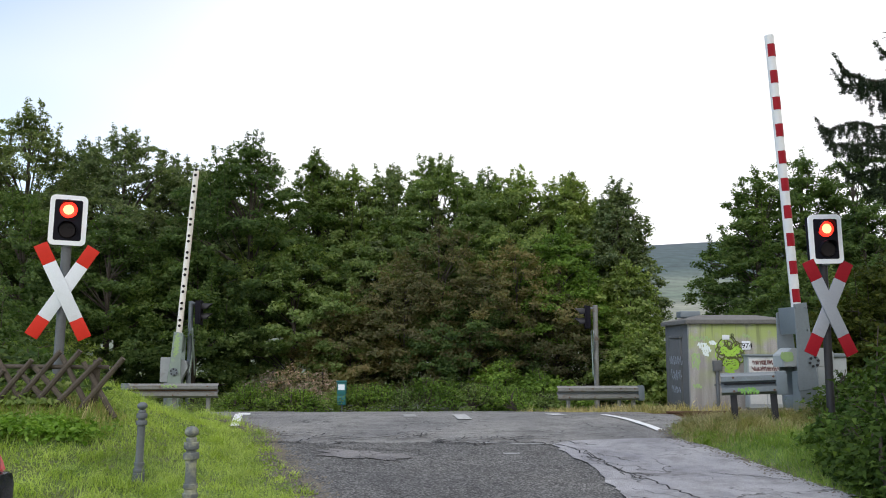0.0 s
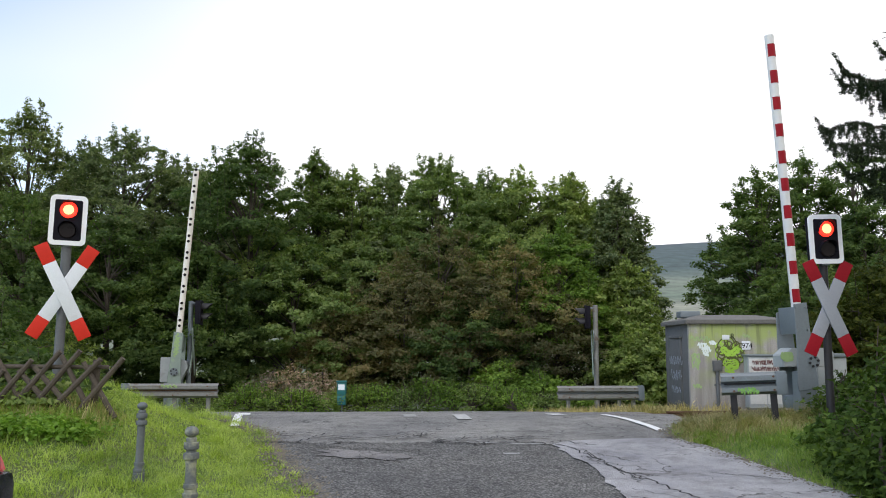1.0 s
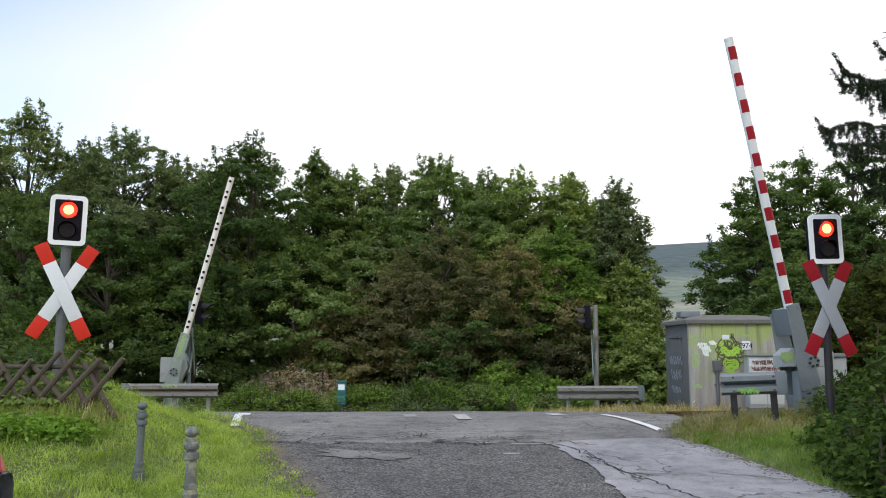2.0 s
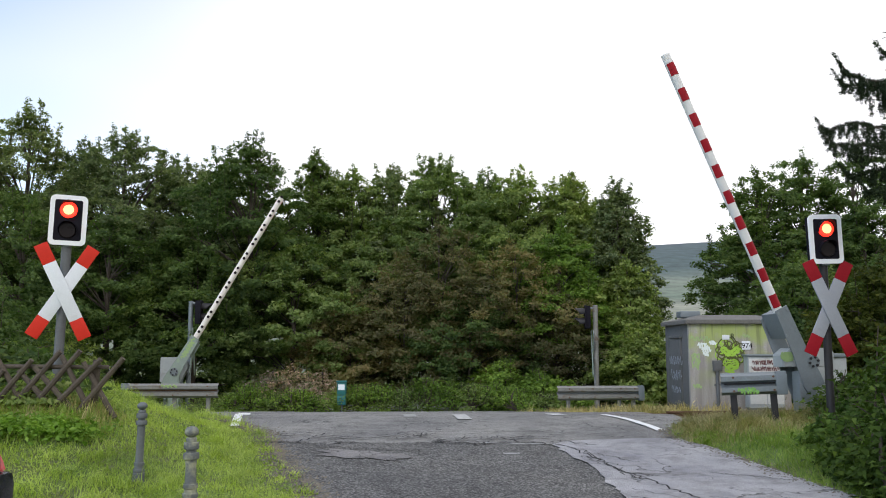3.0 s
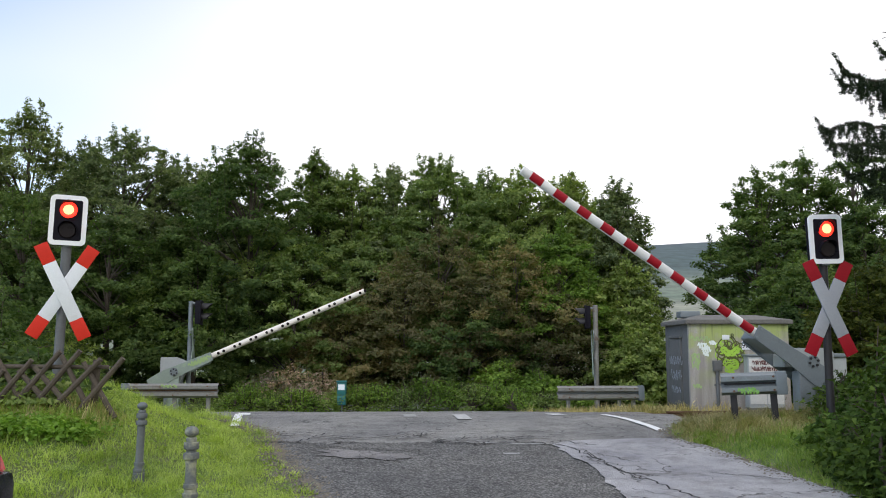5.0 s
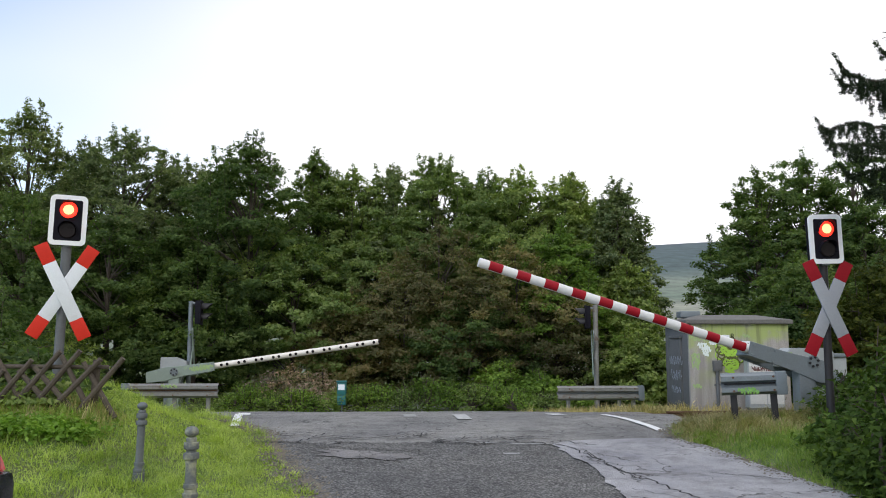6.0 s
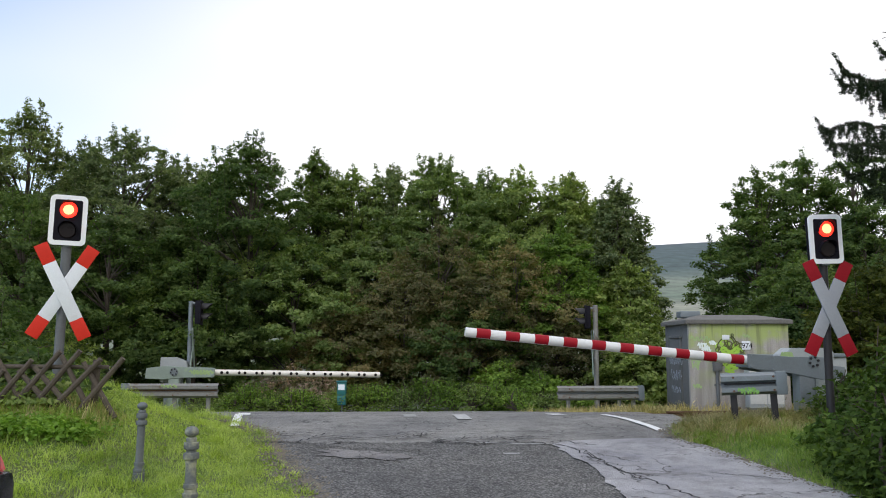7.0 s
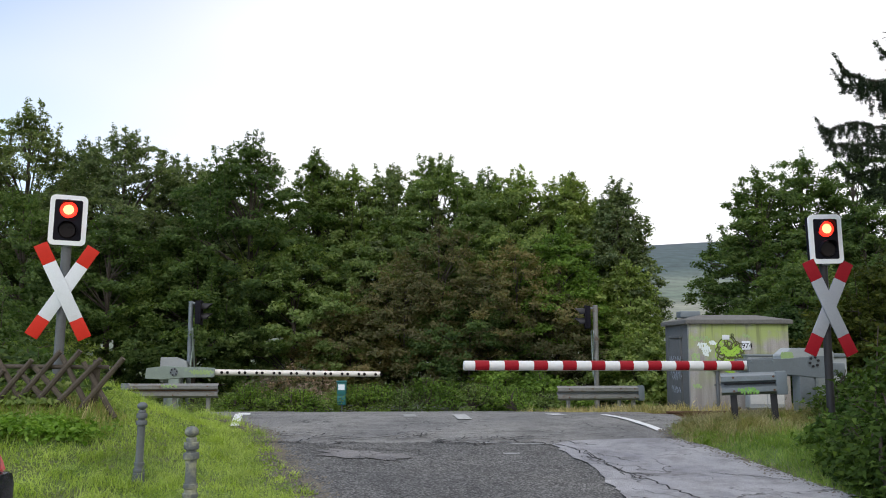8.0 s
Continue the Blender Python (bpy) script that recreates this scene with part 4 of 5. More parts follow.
for px_, pz, w_, h_ in ((0.86, 1.85, 0.17, 0.11), (1.33, 1.66, 0.20, 0.20)):
    bm = bmesh.new()
    box(bm, (px_, -0.014, pz), (w_, 0.02, h_), bevel=0.004)
    part("sign_plate", bm, M_WHITE, hut, "small white plate")
def lettering(txt, size, m, material, parent, name="lettering"):
    cu = bpy.data.curves.new(name, "FONT")
    cu.body, cu.size, cu.extrude = txt, size, 0.002
    cu.materials.append(material)
    ob = new(name, cu)
    ob.parent = parent
    ob.matrix_local = m
    return ob


lettering("974", 0.17, Matrix.Translation((1.22, -0.026, 1.60)) @ Matrix.Rotation(radians(90), 4, "X"), M_BLACK, hut)
lettering("R", 0.17, Matrix.Translation((0.97, -0.008, 1.82)) @ Matrix.Rotation(radians(90), 4, "X"), M_BLACK, hut)

M_CABINET_WHITE = surf("whitish_cabinet_paint", (0.56, 0.56, 0.53), 0.6, var=0.1, fine=40, coarse=4, bump=0.03, stain=(0.36, 0.35, 0.31), stain_at=0.55)
# cable cabinet in front of the hut
cabinet = thing("cable_cabinet", pose(7.32, 19.55, 0.16), "grey cable cabinet scrawled with dark red graffiti", "cabinet")
bm = bmesh.new()
box(bm, (0, 0, 0.72), (0.80, 0.30, 1.15), bevel=0.015)
part("body", bm, M_GREY_PALE, cabinet)
bm = bmesh.new()
box(bm, (0, 0, 1.32), (0.86, 0.36, 0.05), bevel=0.015)
part("lid", bm, M_GREY, cabinet)
bm = bmesh.new()
box(bm, (0, 0, 0.07), (0.74, 0.26, 0.20), bevel=0.01)
part("plinth", bm, M_CONCRETE_DARK_AND_SHADED, cabinet)
for e in (-1, 1):
    bm = bmesh.new()
    box(bm, (e * 0.195, -0.155, 0.74), (0.37, 0.014, 1.02), bevel=0.004)
    part("door", bm, M_CABINET_WHITE, cabinet, "whitish metal door")
for stroke in [squiggle(-0.30, 0.3, 1.16, 0.05, 13, 21), squiggle(-0.32, 0.34, 1.02, 0.05, 14, 22), squiggle(-0.3, 0.26, 0.88, 0.05, 12, 23)]:
    scribble("graffiti", [stroke], 0.009, M_SPRAY_RED, cabinet, "dark red illegible scrawl", Matrix.Translation((0, -0.164, 0)) @ UPRIGHT)

# relay cabinet behind the barrier
relay = thing("relay_cabinet", pose(7.62, 17.0, 0.22), "pale relay cabinet with a grey lid behind the barrier", "cabinet")
bm = bmesh.new()
box(bm, (0, 0, 0.66), (0.62, 0.40, 1.16), bevel=0.015)
part("body", bm, M_GREY_PALE, relay)
bm = bmesh.new()
box(bm, (0, 0, 1.28), (0.72, 0.50, 0.07), bevel=0.02)
part("lid", bm, M_GREY, relay)
bm = bmesh.new()
box(bm, (0, 0, 0.02), (0.58, 0.36, 0.24), bevel=0.01)
part("plinth", bm, M_CONCRETE_DARK_AND_SHADED, relay)
bm = bmesh.new()
box(bm, (0, -0.205, 0.68), (0.54, 0.014, 1.0), bevel=0.004)
part("door", bm, M_GREY_PALE, relay)

# low rusty fitting beside the rail
clamp = thing("track_fitting", pose(5.75, 16.9, 0.30), "small rusty track fitting beside the rail", "track fitting")
bm = bmesh.new()
box(bm, (0, 0, 0.03), (0.26, 0.16, 0.06), bevel=0.01)
part("foot", bm, M_RUST, clamp)
bm = bmesh.new()
tube(bm, (0, 0, 0.05), (0, 0, 0.15), 0.05, 0.035, seg=10)
box(bm, (0, 0, 0.16), (0.2, 0.07, 0.05), bevel=0.012)
part("head", bm, M_RUST, clamp)

# ---- rustic cross-slat fence ----
fence = thing("rustic_fence", pose(0, 11.6, 0), "old weathered cross-slat wooden fence, partly overgrown", "fence")
FX0, FX1 = -8.6, -4.45
rng = random.Random(5)
for z0 in (1.40,):
    bm = bmesh.new()
    tube(bm, (FX0, 0.03, z0), (FX1 - 0.1, 0.05, z0 - 0.03), 0.032, 0.028, seg=8)
    part("rail", bm, M_WOOD, fence, "round weathered rail")
for x in (-8.3, -6.5, -4.75):
    bm = bmesh.new()
    tube(bm, (x, 0.09, height(x, 11.7) - 0.3), (x + 0.02, 0.09, 1.47), 0.055, 0.05, seg=10)
    part("post", bm, M_WOOD, fence)
k = 0
x = FX0
while x < FX1 - 0.2:
    for e, y in ((1, -0.03), (-1, 0.0)):
        if rng.random() < 0.08:
            continue
        lean = e * rng.uniform(0.20, 0.36)
        zb = height(x, 11.6) - 0.02
        top = 1.48 + rng.uniform(-0.2, 0.12)
        bm = bmesh.new()
        tube(bm, (x - lean, y, zb), (x + lean + rng.uniform(-0.06, 0.06), y + rng.uniform(-0.02, 0.02), top), 0.042, 0.036, seg=8)
        part("slat", bm, M_WOOD, fence)
    x += rng.uniform(0.22, 0.34)

# ---- bollards ----
def bollard(m, label, paint, low):
    """Cast post with two pairs of rings; low: height of the lower pair."""
    root = thing("bollard", m, label, "bollard", "bollards on the verge")
    prof = [(0.066, -0.25), (0.066, low - 0.13)]
    for z, r in ((low - 0.10, 0.058), (low - 0.03, 0.054)):
        prof += [(r - 0.006, z - 0.02), (r + 0.002, z - 0.016), (r + 0.004, z), (r + 0.002, z + 0.016), (r - 0.006, z + 0.02)]
    prof += [(0.044, low + 0.02), (0.042, 0.58), (0.046, 0.615)]
    for z, r, h in ((0.655, 0.063, 0.024), (0.735, 0.060, 0.026)):
        prof += [(0.040, z - h - 0.006), (r - 0.003, z - h), (r, z - h * 0.5), (r, z + h * 0.5), (r - 0.003, z + h), (0.040, z + h + 0.004)]
    prof += [(0.043, 0.785), (0.036, 0.80)]
    bm = bmesh.new()
    lathe(bm, prof, 24)
    part("shaft", bm, paint, root)
    bm = bmesh.new()
    lathe(bm, [(0.022, 0.795)] + [(0.056 * math.sin(radians(a)), 0.843 - 0.044 * math.cos(radians(a))) for a in range(24, 180, 13)] + [(0.006, 0.887)], 24)
    part("ball", bm, paint, root, "round cast ball top")
    return root


bollard(pose(-3.42, 9.75, 0.13, 0, 1.0, 0), "dark grey cast bollard with ball top in grass", M_BOLLARD, 0.23)
bollard(pose(-2.0, 6.9, 0.11, 0, -0.5, 40), "grey cast bollard with ball top and pale lichen", M_BOLLARD_LICHEN, 0.45)
# ---- waste dispenser behind the track ----
g = height(-3.07, 26)
binn = thing("waste_dispenser", pose(-2.83, 24.0, g + 0.02), "teal waste box with white label on a post", "bin")
bm = bmesh.new()
tube(bm, (0, 0.1, -0.2), (0, 0.1, 0.7), 0.03, seg=10)
part("post", bm, M_GALV, binn)
bm = bmesh.new()
box(bm, (0, 0, 0.66), (0.25, 0.18, 0.34), bevel=0.02)
body = part("box", bm, M_TEAL, binn)
bm = bmesh.new()
box(bm, (0, -0.005, 0.855), (0.29, 0.22, 0.045), bevel=0.015)
part("lid", bm, M_TEAL, body)
bm = bmesh.new()
box(bm, (0, 0, 0.34), (0.24, 0.18, 0.27), bevel=0.03)
part("waste_bag_holder", bm, M_TEAL, binn, "teal lower holder")
bm = bmesh.new()
box(bm, (0.0, -0.093, 0.70), (0.18, 0.008, 0.15))
part("label", bm, M_PAPER, body, "white paper label")

# ---- parked car, only its rear corner shows ----
car = thing("car", pose(-3.22, 3.0, 0.02), "black car with red tail lamp parked on verge", "car")
bm = bmesh.new()
prof = [(-2.1, 0.30), (-2.15, 0.62), (-1.95, 0.82), (-0.95, 0.98), (-0.25, 1.42), (1.0, 1.46), (1.72, 1.16), (1.96, 1.02), (2.02, 0.62), (1.96, 0.30)]
for (y0, z0), nx in ((prof[0], 0),):
    rings = []
    for y, z in prof:
        w = 0.86 if z < 1.0 else 0.86 - 0.22 * (z - 1.0) / 0.46
        w -= 0.16 * ss(1.5, 2.05, y) + 0.14 * ss(1.5, 2.15, -y)
        rings.append([bm.verts.new((-w, y, z)), bm.verts.new((w, y, z))])
    for a, b in zip(rings, rings[1:]):
        bm.faces.new((a[0], a[1], b[1], b[0]))
    bm.faces.new([r[0] for r in rings])
    bm.faces.new([r[1] for r in reversed(rings)])
    bm.faces.new((rings[0][0], rings[0][1], rings[-1][1], rings[-1][0]))
bmesh.ops.recalc_face_normals(bm, faces=bm.faces[:])
bmesh.ops.bevel(bm, geom=bm.edges[:], offset=0.05, segments=3, affect="EDGES")
body = part("body", bm, M_CAR, car)
bm = bmesh.new()
box(bm, (0, 1.90, 0.55), (1.50, 0.32, 0.70), bevel=0.08)
part("bumper", bm, M_CAR, car, "black plastic bumper")
for e in (-1, 1):
    bm = bmesh.new()
    extrude_outline(bm, [(e * a, z) for a, z in ((0.40, 1.08), (0.56, 1.09), (0.635, 1.05), (0.69, 0.96), (0.715, 0.89), (0.40, 0.89))], 0.20, Matrix.Translation((0, 1.99, 0)) @ UPRIGHT)
    bmesh.ops.recalc_face_normals(bm, faces=bm.faces[:])
    bmesh.ops.bevel(bm, geom=bm.edges[:], offset=0.012, segments=2, affect="EDGES")
    part("tail_lamp", bm, M_TAIL, car, "red tail lamp")
    for y in (-1.35, 1.3):
        bm = bmesh.new()
        tube(bm, (e * 0.66, y, 0.31), (e * 0.87, y, 0.31), 0.31, seg=28)
        w = part("wheel", bm, M_TYRE, car)
        bm = bmesh.new()
        tube(bm, (e * 0.86, y, 0.31), (e * 0.885, y, 0.31), 0.2, seg=24)
        part("rim", bm, M_GALV, w)
    bm = bmesh.new()
    extrude_outline(bm, [(-0.75, 1.0), (-0.2, 1.34), (0.95, 1.37), (1.5, 1.10), (1.3, 1.0)], 0.012, Matrix.Translation((e * 0.86, 0, 0)) @ Matrix.Rotation(radians(-18 * e), 4, "Y") @ Matrix(((0, 0, 1, 0), (1, 0, 0, 0), (0, 1, 0, 0), (0, 0, 0, 1))))
    part("side_window", bm, M_GLASS, car)


# ---- plants ----
def leaf_mesh(name, centres, size, rng, up=0.55, slim=0.62, out=None, facing=None):
    """Many pointed leaves, each two triangles folded along its middle."""
    n = len(centres)
    ax = rng.normal(size=(n, 3))
    ax[:, 2] *= 0.55
    if out is not None:
        ax += out * 0.9
    ax /= np.linalg.norm(ax, axis=1)[:, None] + 1e-9
    nr = rng.normal(size=(n, 3)) * (1 - up)
    nr[:, 2] += up
    if facing is not None:
        nr = rng.normal(size=(n, 3)) * 0.42 + facing
    side = np.cross(ax, nr)
    side /= np.linalg.norm(side, axis=1)[:, None] + 1e-9
    s = (size * rng.uniform(0.6, 1.35, n))[:, None]
    lift = np.cross(side, ax) * s * 0.12
    p = np.empty((n, 4, 3))
    p[:, 0] = centres - ax * s * 0.5
    p[:, 1] = centres + side * s * slim * 0.5 + lift
    p[:, 2] = centres + ax * s * 0.5
    p[:, 3] = centres - side * s * slim * 0.5 + lift
    return quads(name, p)


def spray_mesh(name, centres, size, rng, out, facing, slim=0.72):
    """Small far-off leaves: one pointed triangle each."""
    n = len(centres)
    ax = rng.normal(size=(n, 3)) * np.array([1, 1, 0.55]) + out * 0.9
    ax /= np.linalg.norm(ax, axis=1)[:, None] + 1e-9
    side = np.cross(ax, rng.normal(size=(n, 3)) * 0.42 + facing)
    side /= np.linalg.norm(side, axis=1)[:, None] + 1e-9
    s = (size * rng.uniform(0.6, 1.35, n))[:, None]
    p = np.empty((n, 3, 3))
    p[:, 0] = centres - ax * s * 0.5 - side * s * slim * 0.5
    p[:, 1] = centres - ax * s * 0.5 + side * s * slim * 0.5
    p[:, 2] = centres + ax * s * 0.5
    return polys(name, p.reshape(-1, 3), [3], n)


def polys(name, verts, pattern, times):
    """Loose faces whose corner counts repeat as a pattern; every face has corners of its own."""
    me = bpy.data.meshes.new(name)
    counts = np.tile(np.array(pattern, dtype=np.int32), times)
    total = int(counts.sum())
    me.vertices.add(total)
    me.vertices.foreach_set("co", verts.reshape(-1).astype(np.float32))
    me.loops.add(total)
    me.loops.foreach_set("vertex_index", np.arange(total, dtype=np.int32))
    me.polygons.add(len(counts))
    me.polygons.foreach_set("loop_start", np.concatenate([[0], np.cumsum(counts)[:-1]]).astype(np.int32))
    me.update(calc_edges=True)
    return me


def quads(name, p):
    n = len(p)
    me = bpy.data.meshes.new(name)
    me.vertices.add(n * 4)
    me.vertices.foreach_set("co", p.reshape(-1).astype(np.float32))
    me.loops.add(n * 4)
    me.loops.foreach_set("vertex_index", np.arange(n * 4, dtype=np.int32))
    me.polygons.add(n)
    me.polygons.foreach_set("loop_start", np.arange(0, n * 4, 4, dtype=np.int32))
    me.update(calc_edges=True)
    return me


def mesh_part(name, me, material, parent, label=""):
    me.materials.append(material)
    ob = new(name, me)
    ob.parent = parent
    if label:
        tagged(ob, label=label)
    return ob


def limb(bm, pts, r0, r1, seg=7):
    n = len(pts) - 1
    for k in range(n):
        tube(bm, pts[k], pts[k + 1], r0 + (r1 - r0) * k / n, r0 + (r1 - r0) * (k + 1) / n, seg, caps=False)


def tree(x, y, tall, radius, seed, leaf, label, name="tree", boughs=66, per=640, size=0.115, foot=0.10, peak=0.42, group="trees behind the crossing", tops=16, pad=1.0, dome=1.9, tier=0.62):
    """A trunk, limbs, and boughs that each carry drooping tiers of leaf sprays; leafy shoots break the outline."""
    rng = np.random.default_rng(seed)
    g = height(x, y) - 0.05
    root = thing(name, pose(x, y, g), label, "tree" if name == "tree" else "shrub", group)
    bend = rng.uniform(-0.25, 0.25, 2)
    spine = [Vector((bend[0] * math.sin(t * 2.5), bend[1] * math.sin(t * 3.1), tall * 0.94 * t)) for t in np.linspace(0, 1, 7)]
    bm = bmesh.new()
    limb(bm, spine, 0.022 * tall if name == "tree" else 0.05, 0.015, 9)
    cent, outs, faces, sizes = [], [], [], []

    def reach_at(t):
        if t < peak:
            return min(1.0, 0.55 + 0.45 * (t - foot) / max(peak - foot, 0.01))
        return max(0.0, 1 - ((t - peak) / (1.02 - peak)) ** dome)

    for k in range(boughs):
        t = foot + (0.97 - foot) * ((k + rng.uniform(0, 1)) / boughs) ** 0.9
        prof = reach_at(t) * (0.80 + 0.42 * rng.uniform())
        a = k * 2.39996 + rng.uniform(-0.5, 0.5)
        reach = max(0.10, radius * prof)
        if k % 5 == 4:
            reach *= 0.55
        b0 = spine[min(5, int(t * 6 * 0.9))]
        end = Vector((reach * math.cos(a), reach * math.sin(a), tall * t + 0.05 * reach))
        mid = b0.lerp(end, 0.55) + Vector((0, 0, 0.12 * reach))
        if k % 3 == 0:
            limb(bm, [b0, mid, end], 0.007 * tall * (1 - 0.6 * t), 0.010, 5)
        ps = pad * (0.46 + 0.20 * radius * prof * rng.uniform(0.5, 1.25)) * (1 - 0.32 * ss(0.62, 1.0, t))
        cnt = int(per * (0.6 + 0.8 * rng.uniform()) * min(1.6, ps * ps * 1.5))
        sub = max(4, int(10 * ps))
        ang, rad = rng.uniform(0, 6.283, sub), ps * np.sqrt(rng.uniform(0, 1, sub))
        hub = np.stack([rad * np.cos(ang), rad * np.sin(ang), -tier * rad ** 2 / max(ps, 0.1) + rng.normal(size=sub) * 0.10 * ps], 1)
        which = rng.integers(0, sub, cnt)
        pick = hub[which]
        off = rng.normal(size=(cnt, 3)) * np.array([0.125, 0.125, 0.06]) * (0.7 + 0.45 * ps)
        cent.append(np.array(end.lerp(mid, rng.uniform(0.0, 0.35))) + pick + off)
        o = np.array([math.cos(a), math.sin(a), -0.15])
        outs.append(np.stack([0.6 * o[0] + 2.4 * off[:, 0], 0.6 * o[1] + 2.4 * off[:, 1], np.full(cnt, -0.25)], 1))
        faces.append(np.stack([0.8 * pick[:, 0] / ps + 0.35 * o[0] + 1.5 * off[:, 0], 0.8 * pick[:, 1] / ps + 0.35 * o[1] + 1.5 * off[:, 1], np.full(cnt, 0.9)], 1))
        sizes.append(np.full(cnt, size))
    # leader and side shoots: slim plumes with short twigs
    for k in range(tops):
        a, rr_ = rng.uniform(0, 6.28), radius * (0.85 * rng.uniform() ** 0.8 if k else 0.0)
        env = tall * (peak + (1.0 - peak) * max(0.0, 1 - rr_ / radius) ** (1 / dome))
        ln = rng.uniform(0.8, 1.7) if tall > 3 else 0.55 * tall
        p1 = Vector((rr_ * math.cos(a) + rng.uniform(-0.2, 0.2), rr_ * math.sin(a) + rng.uniform(-0.2, 0.2), min(tall + 0.15 * ln, env + ln * rng.uniform(-0.05, 0.65))))
        p0 = p1 + Vector((-0.3 * math.cos(a) * rng.uniform(0, 1), -0.3 * math.sin(a) * rng.uniform(0, 1), -ln))
        limb(bm, [spine[min(6, max(1, int(6 * (p0.z - 0.6) / (0.94 * tall))))], p0, p1], 0.02, 0.006, 5)
        for j in range(int(7 * ln) + 2):
            u = (j + rng.uniform(0, 1)) / (7 * ln + 2)
            b, tw = rng.uniform(0, 6.28), (0.07 + 0.34 * (1 - u)) * min(1.0, ln)
            cnt = int(per * (0.022 + 0.06 * (1 - u)))
            v = rng.uniform(0, 1, (cnt, 1))
            d = np.array([math.cos(b), math.sin(b), 0.35])
            cent.append(np.array(p0.lerp(p1, u)) + d * tw * v + rng.normal(size=(cnt, 3)) * 0.045)
            outs.append(np.tile(d, (cnt, 1)))
            faces.append(np.tile([0.3 * d[0], 0.3 * d[1], 0.8], (cnt, 1)))
            sizes.append(np.full(cnt, size * 0.82))
    part("trunk", bm, M_BARK, root, "dark bark trunk and limbs")
    cent = np.concatenate(cent)
    cent[:, 2] = np.maximum(cent[:, 2], 0.05)
    mesh_part("crown", spray_mesh("crown", cent, np.concatenate(sizes), rng, np.concatenate(outs), np.concatenate(faces)), leaf, root)
    return root


BACK = [(-16.6, 33, 11.65, 3.2, L_GREY, 1.5), (-14.7, 34.5, 10.35, 3.0, L_GREY, 1.9), (-12.3, 32.5, 10.45, 3.3, L_GREY, 2.0), (-10.9, 35, 9.75, 3.1, L_GREY, 2.0), (-9.0, 34, 9.35, 3.0, L_GREY, 2.1),
        (-7.1, 30.5, 9.65, 3.0, L_DARK, 1.4), (-5.0, 33, 9.65, 2.2, L_DARK, 1.3), (-3.7, 33.4, 8.92, 2.9, L_MID, 2.0), (-2.0, 34, 9.12, 2.8, L_GREY, 2.1), (-0.3, 33, 9.32, 3.1, L_MID, 2.0),
        (1.5, 34.2, 9.02, 2.8, L_MID, 2.2), (2.9, 33, 8.82, 2.7, L_MID, 2.0), (4.8, 32.5, 8.52, 2.4, L_MID, 1.9), (5.8, 33.4, 7.72, 1.8, L_MID, 2.0), (6.35, 31, 8.02, 1.5, L_GREY, 1.6), (-19.2, 32, 9.75, 3.2, L_GREY, 1.8)]
for k, (x, y, h_, r_, lf, dm) in enumerate(BACK):
    tree(x, y, h_, r_, 100 + k, lf, "dense green deciduous tree behind the railway", boughs=74, foot=0.26, peak=0.5, dome=dm, tops=34)
for k, (x, y, h_, r_, lf) in enumerate([(-16.2, 29.6, 7.8, 2.9, L_DARK), (-14.2, 28.0, 7.2, 2.8, L_DARK), (-11.2, 28.5, 6.6, 2.8, L_DARK), (-8.4, 28.6, 5.2, 2.5, L_DARK), (-5.2, 29.4, 5.6, 2.4, L_MID),
                                        (-6.8, 31.2, 6.4, 2.3, L_MID), (-2.6, 31.4, 6.6, 2.3, L_MID), (1.6, 31.4, 6.8, 2.3, L_MID), (-10.0, 31.0, 6.4, 2.4, L_DARK), (4.15, 29.6, 6.3, 1.8, L_BRIGHT), (6.3, 29.2, 5.0, 1.4, L_MID), (6.3, 26.9, 2.5, 1.1, L_MID)]):
    tree(x, y, h_, r_, 200 + k, lf, "leafy green tree in the thicket" if lf is not L_BRIGHT else "bright green leafy tree in the thicket", boughs=54, foot=0.04, dome=1.6, tops=12)
for k, (x, y, h_, r_) in enumerate([(-1.4, 29.2, 5.2, 2.3), (-0.1, 29.5, 6.4, 2.4), (2.4, 29.0, 5.7, 2.1), (-3.0, 28.8, 3.6, 1.7), (3.8, 28.6, 4.0, 1.4)]):
    tree(x, y, h_, r_, 300 + k, L_BROWN, "reddish brown leafy bush behind the road", name="shrub", boughs=50, per=560, size=0.10, foot=0.02, group="shrubs behind the crossing", tops=5, dome=2.1, tier=0.9)
for k, (x, y, h_, r_, lf) in enumerate([(11.75, 31, 8.6, 2.15, L_DARK), (13.6, 32, 9.5, 2.8, L_DARK), (15.6, 31.5, 9.5, 3.2, L_DARK), (14.9, 29.3, 7.0, 2.5, L_DARK), (11.5, 27, 4.9, 2.5, L_DARK), (14.5, 26, 5.2, 2.6, L_DARK), (10.3, 25.5, 3.2, 1.4, L_DARK), (11.8, 21.5, 4.2, 2.0, L_YELLOW)]):
    tree(x, y, h_, r_, 400 + k, lf, "dark green leafy tree beside the hut", boughs=88, foot=0.05, pad=0.95, dome=1.8)
